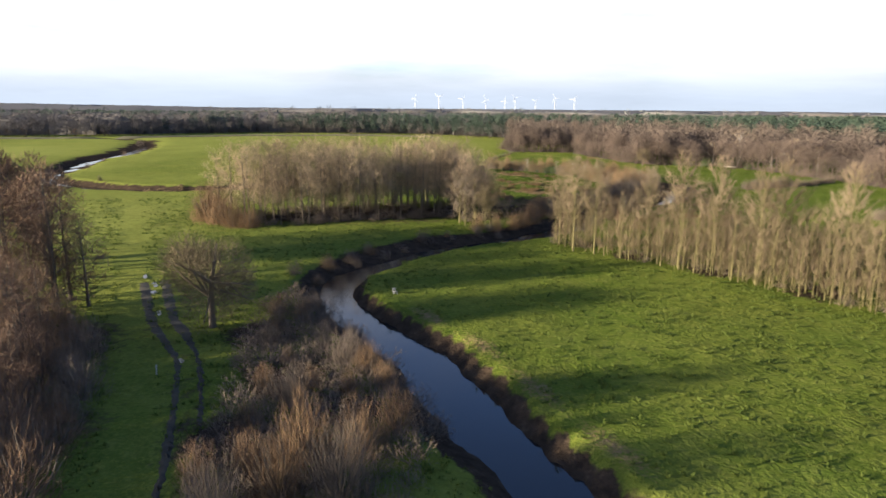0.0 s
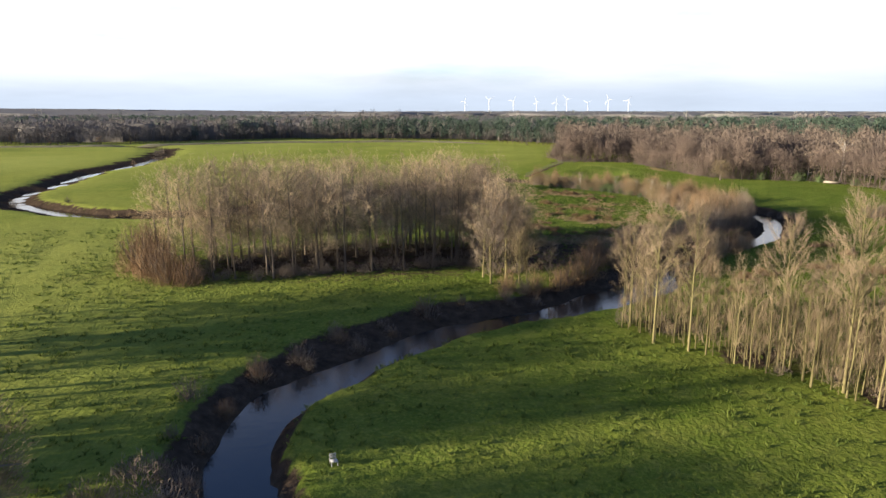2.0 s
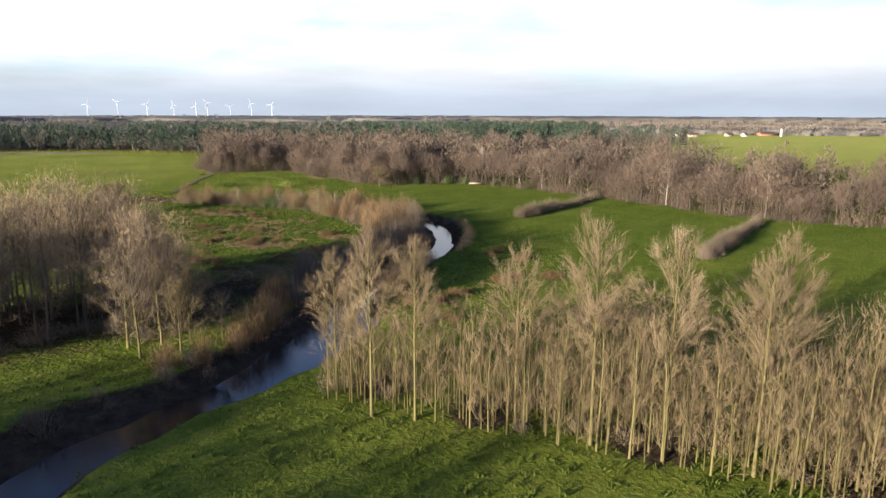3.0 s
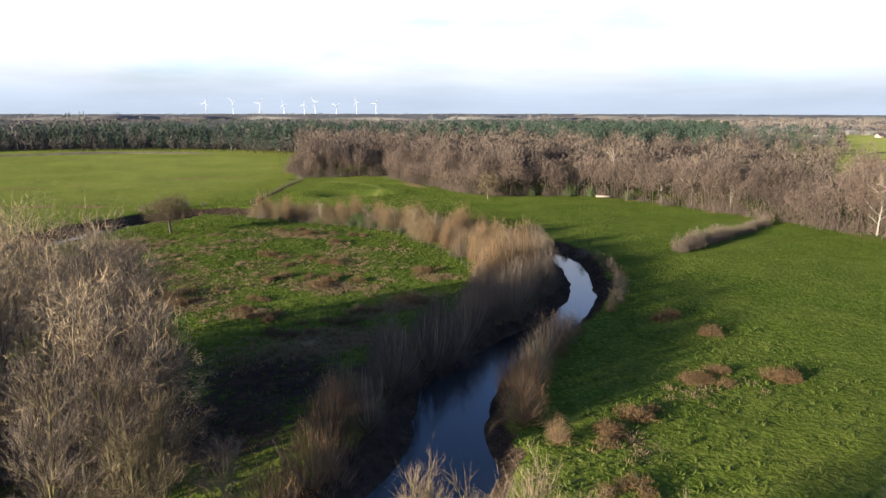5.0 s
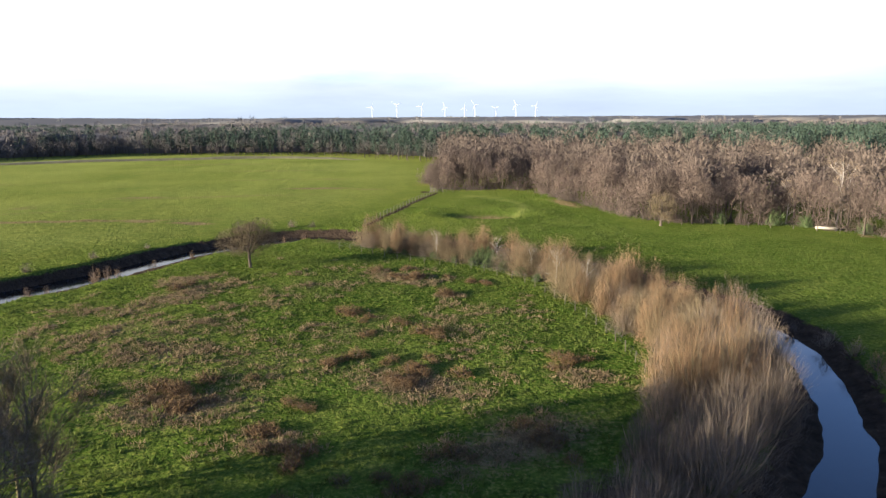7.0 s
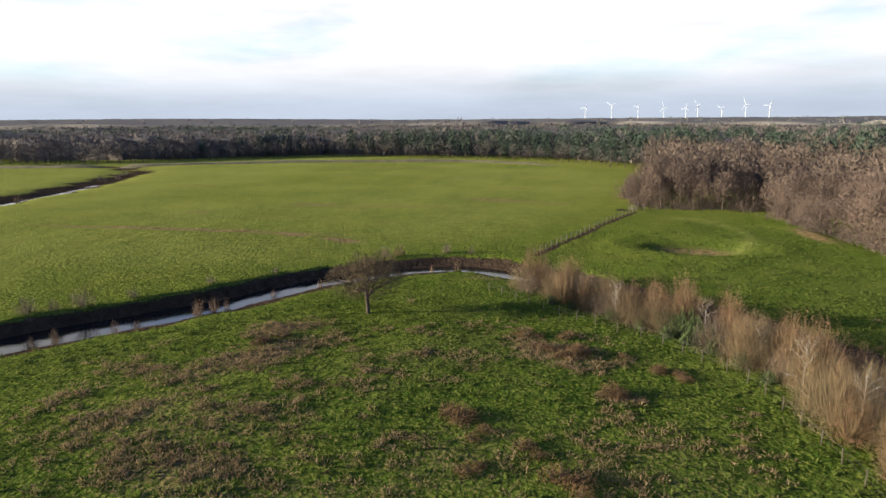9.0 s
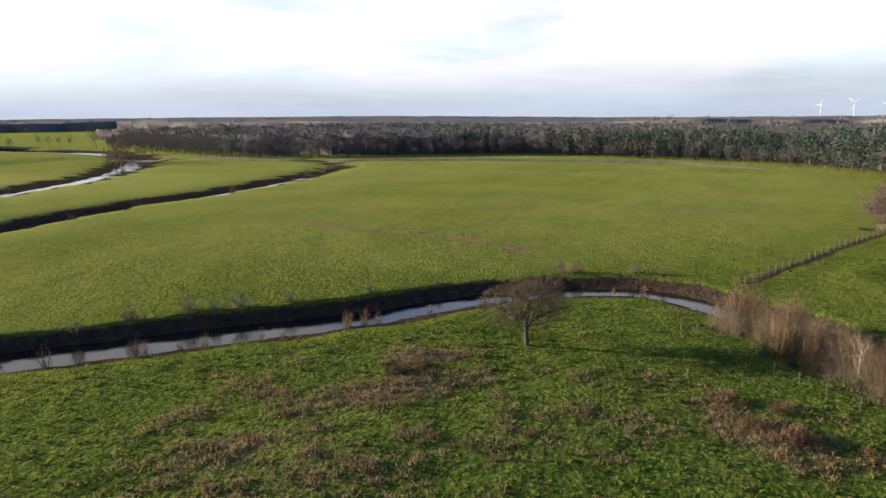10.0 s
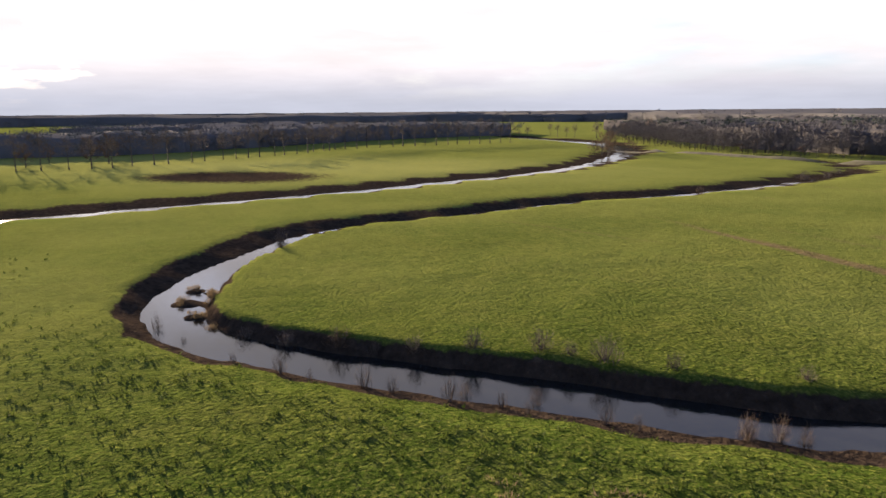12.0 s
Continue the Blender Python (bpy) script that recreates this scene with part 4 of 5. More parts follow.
planted(kinds, [(-42, 63, 0.6), (-40, 61, 0.5), (-39, 58, 0.55), (-37, 54.5, 0.55), (-35, 50, 0.5), (-33.5, 46, 0.45), (-41, 70.5, 0.85), (-38, 60, 0.45), (-36.5, 57.5, 0.5), (-35.5, 54, 0.45), (-34, 51, 0.45), (-32.5, 48, 0.4), (-31, 45, 0.4), (-30, 42, 0.35), (-38.5, 55, 0.5), (-36, 48, 0.45), (-41, 67.5, 1.05), (-43.5, 65, 0.95), (-39.5, 65.5, 0.8), (-38, 68.5, 0.7), (-46, 67, 0.9), (-45, 70.5, 0.9), (-46, 47, 0.5), (-45, 51, 0.55), (-43, 44, 0.45)], rng, 0.95, 1.05)
# many stand out of view, added to throw the shadow bands on the meadow
kinds = [plant("copse_tree", round_tree(315 + i, 15.5, 4.6, 0.2, 900, 0.13, 1.1, 0.08, 10, 8), (M_BARK, M_COPSE), ("trunk", "crown"),
         "bare reddish-brown tree deeper in the copse", "tree", "trees of the copse") for i in range(2)]
planted(kinds, [(-47, 74, 0.9), (-51, 68, 0.85), (-48, 78, 0.9), (-53, 82, 0.9), (-55, 74, 0.9), (-60, 88, 1.05), (-58, 79, 1), (-66, 85, 1.1), (-62, 92, 1), (-70, 80, 1.1), (-57, 84, 1), (-63, 80, 1), (-68, 88, 1.1), (-55, 88, 1), (-62, 86, 1.05), (-52, 86, 0.9), (-74, 92, 1.1), (-70, 84, 1.1), (-51, 64, 0.95), (-55, 62, 0.9), (-50, 49, 0.85), (-54, 48, 0.9), (-46.5, 51, 0.75), (-58, 47, 0.9), (-50, 28.5, 0.95), (-54, 27, 1.0), (-47, 30, 0.8), (-58, 26, 1.0), (-49, 16.5, 0.9), (-53, 15, 1.0), (-57, 14, 1.0), (-45, 40, 0.42), (-46, 35, 0.42), (-44, 31, 0.42), (-48, 38, 0.45), (-43, 44, 0.4), (-49, 43, 0.45), (-40, 37, 0.4), (-39, 32, 0.4), (-36, 36, 0.42), (-38, 43, 0.45), (-33, 33, 0.34), (-34, 40, 0.34), (-30, 34, 0.28), (-28, 38, 0.26), (-29, 43, 0.28), (-31, 48, 0.32), (-27, 30, 0.26)], rng, 0.95, 1.05)
kinds = [plant("copse_shrub", shrub(320 + i, 4.4, 2.3, 16, 1000, 0.028, 0.6, 0.6, 0.2), (M_BARK, M_COPSE if i else M_DARKTWIG), ("stool", "crown"), "rusty brown bare scrub at the foot of the copse", "shrub", "scrub of the copse") for i in range(3)]
planted(kinds, spread_in([(-22, 27), (-22.5, 36), (-26.5, 46), (-31.5, 56), (-39, 64), (-46, 62), (-48, 40), (-42, 28)], 2.2, rng, 105), rng, 0.6, 1.15)

# scrub between the track and the river
kinds = [plant("willow_shrub", shrub(330 + i, 4.4, 1.9, 24, 2000, 0.018, 0.8, 0.4), (M_BARK, M_DARKTWIG if i == 0 else M_WILLOW), ("stool", "crown"), "bare straw-brown willow shrub on the river bank", "shrub", "willows by the track") for i in range(4)]
planted(kinds, [(-11, 44.5, 1.1), (-11.5, 36, 0.9), (-8.5, 37, 1), (-5, 37.5, 1), (-6, 50.5, 0.7), (-8, 52.5, 0.7), (-4.5, 48, 0.6), (-9, 33, 1.1), (-5.5, 33, 1.05), (-14, 34.5, 0.9), (-15.5, 57, 0.7), (-28, 47, 0.7), (-33, 54, 0.8), (-26.5, 42, 0.7), (-3, 41, 0.7), (-13, 53, 0.5), (-14, 64, 0.6), (-12, 31, 1), (-16, 61, 0.6), (-17, 66, 0.5), (-10.5, 56, 0.5), (-7, 46.5, 0.45), (-10, 48, 0.5), (-13.5, 47, 0.7), (-13, 41, 0.6)], rng, 0.75, 1.2)
kinds = [plant("bramble_bush", shrub(340 + i, 2.0, 1.7, 8, 340, 0.042, 0.3, 0.7), (M_BARK, M_DARKTWIG), ("stool", "crown"), "low dark bare bramble thicket under the willows", "shrub", "brambles by the river") for i in range(3)]
places = [p for p in spread_in([(-19, 66), (-13, 30), (-2, 30), (0, 44), (-6, 56), (-14, 72), (-18, 72)], 1.5, rng, 125)]
planted(kinds, places, rng, 0.7, 1.2)

# the willow belt along the bend
BELT = smooth_line([(41.5, 165), (45, 173), (44.5, 186), (40.5, 201), (33, 212), (25.5, 217.5), (13, 229)], 1.0)[:, :2]
kinds = [plant("willow_shrub", shrub(350 + i, (6.4, 4.6, 6.8, 3.6, 5.4)[i], (2.2, 2.5, 1.9, 2.3, 2.4)[i], 22, 2500, 0.017, 0.3, (0.6, 0.8, 0.6, 0.85, 0.7)[i], (0.17, 0.2, 0.16, 0.22, 0.18)[i]), (M_OAKTWIG, (M_WILLOW, M_OAKTWIG, M_WILLOW, M_DARKTWIG, M_OAKTWIG)[i]), ("stool", "crown"), "dense bare orange-brown willow in the belt along the river bend", "shrub", "willow belt on the bend") for i in range(5)]
places = []
for i in range(0, len(BELT) - 1, 2):
    ahead = BELT[i + 1] - BELT[i]
    out = np.array([ahead[1], -ahead[0]]) / np.hypot(*ahead)
    for k in range(5):
        p = BELT[i] + out * (1.2 + 1.9 * k + rng.uniform(-0.8, 0.8)) + rng.uniform(-0.9, 0.9, 2)
        if water_gap(p[0], p[1])[0][0] > 0.4 and math.hypot(p[0] - 34.6, p[1] - 212.6) > 3.0:
            places.append((*p, 1.04 - 0.3 * i / len(BELT)))
planted(kinds, places, rng, 0.7, 1.2)

# slim birches standing in the belt
kinds = [plant("birch_tree", bare_tree(360 + i, 6.6, 1.3, 0.035, clear=0.25, limbs=12, twigs=700, rise=1.2, twig_len=0.6, twig_w=0.016, sides=4, upright=0.8, subs=4, crook=0.25, fork=0.6), (M_BIRCH, M_OAKTWIG), ("trunk", "crown"),
         "slim pale bare birch among the willows of the belt", "tree", "birches of the willow belt") for i in range(2)]
planted(kinds, [(27.4, 217.4, 0.95), (42.2, 200.6, 1.0), (36.2, 213.4, 0.9), (44.6, 194.5, 1.0), (40, 206, 0.85)], rng, 0.95, 1.05)

# grey shrubs on both banks in the shade of the grove
kinds = [plant("alder_shrub", shrub(370 + i, 5.6, 2.3, 20, 2300, 0.02, 0.6, 0.5, 0.2), (M_TWIG, M_DARKTWIG), ("stool", "crown"), "bare grey-brown alder shrub at the water's edge", "shrub", "shrubs on the shaded bank") for i in range(4)]
places = []
for x, y, s in [(22, 131, 0.9), (24.5, 134.5, 1.0), (26, 138, 1.0), (28, 141, 1.05), (31, 143.5, 1.0), (34, 146, 0.95), (37, 148.5, 1), (40.5, 151, 1.05), (43, 153.5, 1.1), (46, 156, 1.15), (48.5, 159.5, 1.15), (50, 163, 1.15), (52, 167, 1.1), (54, 171, 1.05), (56, 176, 1), (56, 181, 0.95), (21, 128, 0.6), (46.5, 163, 1), (43, 159, 0.9), (39, 155, 0.8), (48, 169, 1), (51, 175, 1)]:
    places += [(x + rng.uniform(-1, 1), y + rng.uniform(-1, 1), s), (x - 1.8 + rng.uniform(-0.8, 0.8), y + 1.5 + rng.uniform(-0.8, 0.8), s * 0.85)]
planted(kinds, places, rng, 0.88, 1.1)
kinds = [plant("willow_shrub", shrub(380 + i, 4.6, 2.2, 26, 2600, 0.016, 0.4, 0.6, 0.19), (M_TWIG, M_WILLOW if i else M_OAKTWIG), ("stool", "crown"), "bare straw-coloured willow on the sunny river bank", "shrub", "willows on the sunny bank") for i in range(3)]
planted(kinds, [(32, 126.5, 0.9), (33.5, 130, 1), (35.5, 133, 1), (37.5, 136, 1), (40, 139, 0.95), (42.5, 141.5, 0.85), (34, 134.5, 0.6), (45, 144, 0.6), (33, 123, 0.5)], rng, 0.95, 1.05)
# trees at the grove's eastern corner and over the water
kinds = [plant("alder_tree", bare_tree(390 + i, 9.5, 3.0, 0.12, clear=0.12, limbs=24, twigs=3400, rise=1.0, twig_len=0.9, twig_w=0.022, upright=0.7, stray=0.7), (M_POLE, (M_OAKTWIG, M_COPSE, M_DARKTWIG)[i]), ("trunk", "crown"),
         "pale leaning bare tree at the corner of the grove", "tree", "trees on the grove's corner") for i in range(3)]
planted(kinds, [(4, 118, 0.9), (6, 121, 1), (7.5, 117.5, 0.75), (8.6, 120, 0.85), (3, 121.5, 1), (11.5, 119.5, 0.55), (6, 125.5, 1.05), (8, 125, 0.9), (7, 130, 0.95), (5, 134, 1), (3.5, 140, 1.05), (3, 150.5, 1.05), (4, 145, 1.05), (-4, 152, 1), (0, 154, 0.9)], rng, 0.95, 1.05)
kinds = [plant("oak_tree", bare_tree(303, 9.5, 5.0, 0.34, clear=0.14, limbs=30, twigs=9000, rise=0.7, twig_len=0.6, twig_w=0.022, upright=0.3, round_top=0.2, fork=0.66, subs=5, loose=0.35, wild=0.5, crook=0.26), (M_BARK, M_DARKTWIG), ("trunk", "crown"),
         "dark broad bare tree with crooked limbs at the grove's edge", "tree")]
planted(kinds, [(2.5, 141.5, 1.0)], rng, 1, 1)
kinds = [plant("willow_shrub", shrub(395 + i, 4.6, 2.2, 22, 1700, 0.022), (M_BARK, M_WILLOW), ("stool", "crown"), "reddish bare willow leaning over the dark river", "shrub", "willows under the grove") for i in range(2)]
planted(kinds, [(14, 120, 1), (16.5, 123, 1.1), (12.5, 117.5, 0.7), (9.5, 115.5, 0.7), (6, 114.5, 0.65), (18, 127, 1.1), (19, 131, 1), (-40, 118, 1.5), (-44, 122, 1.6), (-37, 115.5, 1.2), (-42, 120, 1.7), (-34, 115, 1.0), (-43, 125, 1.5)], rng, 0.95, 1.05)

# ---- the woods ----
EDGE = [(32, 402), (29, 354), (33, 311), (58, 307), (60, 292), (67, 271), (74, 247), (90, 243), (102, 238), (109, 219), (117, 199), (119, 183), (123, 156), (139, 134), (180, 96), (240, 50)]
edge_line = smooth_line([(*p, 0) for p in EDGE], 1.0)[:, :2]


def back_of(line, i, depth):
    a, b = line[max(0, i - 6)], line[min(len(line) - 1, i + 6)]
    d = (b - a) / np.hypot(*(b - a))
    return line[i] + np.array([-d[1], d[0]]) * depth


kinds = [plant("oak_tree", round_tree(400 + i, (12.0, 9.8, 12.8, 10.6, 8.2)[i], (4.6, 4.3, 4.0, 4.8, 3.9)[i], 0.15, 1900, 0.068, 0.85, (0.1, 0.04, 0.12, 0.06, 0.02)[i], 10, 8, 3, 0.42),
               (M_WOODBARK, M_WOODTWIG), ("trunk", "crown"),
               "bare brown tree at the edge of the wood", "tree", "trees of the wood edge") for i in range(5)]
places = []
for i in range(0, len(edge_line), 4):
    for k in range(2):
        p = back_of(edge_line, i, 1.5 + 4.2 * k + rng.uniform(-1.2, 1.2)) + rng.uniform(-1, 1, 2)
        if p[1] < 330 and len(places) < 215:
            places.append((*p, (0.9 if k == 0 else 1.08) * (1.12 if p[1] < 215 else 1.0)))
planted(kinds, places, rng, 0.65, 1.2)
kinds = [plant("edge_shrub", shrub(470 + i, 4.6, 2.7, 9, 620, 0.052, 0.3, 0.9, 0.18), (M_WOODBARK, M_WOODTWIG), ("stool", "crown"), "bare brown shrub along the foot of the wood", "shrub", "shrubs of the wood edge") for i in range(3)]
places = [(*(back_of(edge_line, i, rng.uniform(-0.6, 3.6)) + rng.uniform(-1, 1, 2)), rng.uniform(0.5, 1.35)) for i in range(0, len(edge_line), 2) if edge_line[i][1] < 330]
planted(kinds, places, rng, 0.8, 1.2)
kinds = [plant("birch_tree", bare_tree(480 + i, 14, 4.0, 0.17, clear=0.2, limbs=13, twigs=1100, rise=1.0, twig_len=0.9, twig_w=0.03, sides=4, upright=0.6, subs=5, crook=0.3, fork=0.8, lean=0.12), (M_BIRCH, M_TWIG), ("trunk", "crown"),
               "white-limbed bare birch standing out of the wood edge", "tree", "white birches of the wood edge") for i in range(2)]
planted(kinds, [(105, 239, 1.05), (110, 224, 0.85), (112.5, 216, 0.9), (116, 207, 0.8), (122, 176, 0.9), (98, 244, 0.7), (127, 152, 0.9), (66, 290, 0.7)], rng, 0.95, 1.05)
patterns = [round_tree(420 + i, (13.4, 12.0, 14.2, 12.8)[i], (4.3, 4.0, 3.9, 4.5)[i], 0.14, 270, 0.21, 1.15, 0.12, 8, 3, 3, 0.42) for i in range(4)]
places = []
for i in range(0, len(edge_line), 3):
    reach = np.interp(edge_line[i][1], [60, 185, 205, 235, 300], [34, 36, 60, 110, 130])
    for k in range(16):
        depth = 10 + 4.4 * k * (1 + 0.06 * k)
        if depth > reach:
            break
        p = back_of(edge_line, i, depth + rng.uniform(-2.5, 2.5)) + rng.uniform(-2, 2, 2)
        if rng.uniform() < 0.62 and p[1] < 420:
            places.append((*p, rng.uniform(0.68, 1.15)))
places += [(x, y, rng.uniform(0.7, 1.1)) for x, y in spread_in([(35, 317), (56, 313), (65, 297), (73, 273), (80, 255), (108, 250), (112, 330), (72, 385), (37, 400)], 5.2, rng, 130)]
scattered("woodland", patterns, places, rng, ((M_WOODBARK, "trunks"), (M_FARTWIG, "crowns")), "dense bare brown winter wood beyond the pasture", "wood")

FAR_EDGE = [(-520, 520), (-480, 470), (-400, 430), (-287, 408), (-227, 420), (-140, 482), (-61, 481), (-7, 463), (32, 420), (60, 405)]
far_line = smooth_line([(*p, 0) for p in FAR_EDGE], 1.0)[:, :2]
places, pines = [], []
for i in range(0, len(far_line), 4):
    for k in range(3):
        p = back_of(far_line, i, 1 + 8.5 * k + rng.uniform(-2, 2)) + rng.uniform(-2, 2, 2)
        leafless = (k == 0 and rng.uniform() < 0.7) or p[0] < -130 + 40 * rng.normal()
        (places if leafless else pines).append((*p, rng.uniform(0.55, 0.8) if k == 0 else rng.uniform(0.78, 0.95 + 0.03 * k)))
for _ in range(1150):
    x, y = rng.uniform(40, 420), rng.uniform(250, 520)
    d = min(np.hypot(edge_line[::6, 0] - x, edge_line[::6, 1] - y))
    if d > 45 and y > 400 - 0.5 * x and x < 0.8 * (y - 53) - 8 + 14 * hash_noise(np.array([x]), np.array([y]), 40, 41)[0] and y < 560:
        pines.append((x, y, rng.uniform(0.8, 1.05)))
for _ in range(420):
    y = rng.uniform(320, 470)
    x = rng.uniform(0.70, 1.02) * (y - 53)
    if min(np.hypot(edge_line[::6, 0] - x, edge_line[::6, 1] - y)) > 60 and rng.uniform() > (x / (y - 53) - 0.7) / 0.36:
        (places if rng.uniform() < 0.7 else pines).append((x, y, rng.uniform(0.6, 0.95)))
scattered("far_woodland", patterns, places, rng, ((M_WOODBARK, "trunks"), (M_HAZETWIG, "crowns")), "distant belt of bare brown trees", "wood")
scattered("pine_forest", [pine(440 + i, 15.2, 3.0, 360, 0.66) for i in range(4)], pines, rng, ((M_BARK, "trunks"), (M_PINE, "crowns")), "distant dark green pine forest", "forest")


def canopy(name, xs, ys, keep, height, mat, label, rough=2.2):
    """The closed roof of woods that are too far to tell trees apart."""
    gx, gy = np.meshgrid(xs, ys)
    x, y = gx.ravel(), gy.ravel()
    cell = max(4.0, float(np.diff(xs).mean()))
    z = height + rough * hash_noise(x, y, cell * 1.1, 21) + rough * 0.8 * hash_noise(x, y, cell * 3, 22) + 1.5 * hash_noise(x, y, 190, 23) - fall(x, y)
    x, y = x + cell * 0.35 * hash_noise(gx.ravel(), gy.ravel(), cell * 0.9, 24), y + cell * 0.35 * hash_noise(gx.ravel(), gy.ravel(), cell * 0.9, 25)
    nx, ny = len(xs), len(ys)
    i, j = np.meshgrid(np.arange(ny - 1), np.arange(nx - 1), indexing="ij")
    a = (i * nx + j).ravel()
    a = a[keep(gx.ravel(), gy.ravel())[a]]
    tris = np.concatenate([np.stack([a, a + 1, a + nx + 1], 1), np.stack([a, a + nx + 1, a + nx], 1)])
    # the cut edges fall to the ground
    edges = {}
    for t in tris:
        for p, q in ((t[0], t[1]), (t[1], t[2]), (t[2], t[0])):
            if (q, p) in edges:
                del edges[(q, p)]
            else:
                edges[(p, q)] = 1
    verts = np.column_stack([x, y, z])
    skirt_v, skirt_f, n = [], [], len(verts)
    for p, q in edges:
        a0, b0 = verts[p].copy(), verts[q].copy()
        a0[2], b0[2] = -fall(*a0[:2]), -fall(*b0[:2])
        skirt_v += [a0, b0]
        skirt_f += [(p, n, q), (q, n, n + 1)]
        n += 2
    used = np.unique(tris)
    remap = np.zeros(n, int)
    allv = np.vstack([verts, np.array(skirt_v)]) if skirt_v else verts
    tris = np.vstack([tris, np.array(skirt_f)]) if skirt_f else tris
    used = np.unique(tris)
    remap[used] = np.arange(len(used))
    me = mesh_of(name, allv[used], remap[tris], mat)
    me.polygons.foreach_set("use_smooth", np.ones(len(me.polygons), bool))
    return tagged(new(name, me), label, "wood", kind="stuff")


def treetops(roof, count, seed, size, mats):
    """Crowns of single trees that stand out of a distant roof."""
    r = np.random.default_rng(seed)
    me = roof.data
    co = np.empty(len(me.vertices) * 3)
    me.vertices.foreach_get("co", co)
    co = co.reshape(-1, 3)
    over = co[:, 2] + fall(co[:, 0], co[:, 1])
    foot, co = co[over < 1], co[over > 5]
    heaps = [Heap() for _ in mats]
    near = 1 / (np.hypot(co[:, 0], co[:, 1] - 120) + 50) ** 2
    spots = [p + (*r.normal(0, size, 2), r.uniform(-0.5, 0.1) * size) for p in co[r.choice(len(co), count, p=near / near.sum())]]
    spots += [p + (*r.normal(0, size * 0.9, 2), r.uniform(1.5, 11)) for p in foot for _ in range(2 if np.hypot(p[0], p[1]) < 640 else 1) if np.hypot(p[0], p[1]) < 1700]
    for at in spots:
        heap = heaps[int(hash_noise(at[0], at[1], 130, 71) + r.normal(0, 0.4) > 0.15)]
        wide, n = size * r.uniform(0.7, 1.25), 34
        d = unit(r.normal(size=(n, 3)) + (0, 0, 0.45))
        way = unit(d * 0.7 + (0, 0, 0.5) + r.normal(0, 0.4, (n, 3)))
        heap.spikes(at + d * wide * (0.72, 0.72, 0.6) * (r.uniform(0.3, 1, n) ** 0.5)[:, None] - way * wide * 0.15, way, wide * r.uniform(0.22, 0.45, n), wide * r.uniform(0.06, 0.12, n), r, d)
    for heap, mat in zip(heaps, mats):
        me = heap.mesh("treetops", mat)
        tagged(part("treetops", me, roof), kind="stuff")


def open_land(x, y, size, seed, share):
    return hash_noise(x, y, size, seed) < share


def north_keep(x, y):
    edge = np.interp(x, [p[0] for p in FAR_EDGE[:-1]] + [70, 180, 330, 470], [p[1] for p in FAR_EDGE[:-1]] + [400, 395, 440, 560])
    return (y > edge + 30) & (x < 0.70 * (y - 53) - 14) & (x < 640) & ~(open_land(x, y, 240, 31, -0.55) & (y > 750))


treetops(canopy("distant_forest", np.arange(-640, 700, 8.0), np.arange(400, 900, 8.0), north_keep, 11.0, M_ROOFWOOD, "roof of the distant winter forest", 1.6), 4200, 94, 5.2, (M_HAZETWIG, M_PINE))
treetops(canopy("horizon_forest", np.arange(-4600, 4601, 46.0), np.arange(900, 4700, 60.0), lambda x, y: ~open_land(x, y, 700, 32, -0.35) & ~((x > 420) & (y < 1500)), 13, M_HORIZON, "far woods along the horizon", 3.0), 700, 94, 9.0, (M_HAZEWOOD, M_HAZEPINE))
treetops(canopy("western_forest", np.arange(-4600, -640, 46.0), np.arange(-3000, 900, 60.0), lambda x, y: ~open_land(x, y, 420, 33, -0.3) & (np.hypot(x, y) > 1350), 13, M_HORIZON, "far woods along the western horizon", 3.0), 500, 94, 9.0, (M_HAZEWOOD, M_HAZEPINE))
treetops(canopy("avenue_forest", np.arange(-640, -340, 8.0), np.arange(-300, 420, 8.0), lambda x, y: (x < np.interp(y, [-300, 60, 127, 235, 300, 420], [-370, -370, -378, -470, -510, -560])) & ~open_land(x, y, 120, 35, -0.45), 11, M_HORIZON, "haze-grey winter wood behind the row of trees", 1.4), 900, 93, 5.0, (M_HAZEWOOD, M_HAZEPINE))
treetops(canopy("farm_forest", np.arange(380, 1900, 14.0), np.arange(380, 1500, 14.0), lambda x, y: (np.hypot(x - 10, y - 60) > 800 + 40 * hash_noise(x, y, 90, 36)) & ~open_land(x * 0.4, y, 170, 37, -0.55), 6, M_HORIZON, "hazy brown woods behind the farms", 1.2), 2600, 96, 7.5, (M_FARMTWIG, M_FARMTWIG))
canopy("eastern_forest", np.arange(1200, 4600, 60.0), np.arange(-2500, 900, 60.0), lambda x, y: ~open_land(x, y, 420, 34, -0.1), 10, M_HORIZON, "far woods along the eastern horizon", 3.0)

# the avenue beyond the main river
kinds = [plant("avenue_tree", bare_tree(460 + i, 16, 4.6, 0.26, clear=0.42, limbs=14, twigs=1000, rise=0.7, twig_len=1.0, twig_w=0.09, sides=4, subs=2, upright=0.4, loose=0.5, wild=0.7), (M_BARK, M_TWIG), ("trunk", "crown"),
         "bare roadside tree of a long row beyond the fields", "tree", "row of trees beyond the fields") for i in range(3)]
ROW = smooth_line([(-270, 40, 0), (-284, 127, 0), (-337, 197, 0), (-378, 235, 0), (-398, 290, 0), (-412, 360, 0)], 1.0)[:, :2]
planted(kinds, [(*(ROW[i] + rng.uniform(-1.5, 1.5, 2)), 1.0) for i in range(0, len(ROW), 8)] + [(-500 + 7 * i + rng.uniform(-4, 4), 405 + 5.5 * i + rng.uniform(-9, 9), rng.uniform(0.5, 0.95)) for i in range(16)], rng, 0.8, 1.1)

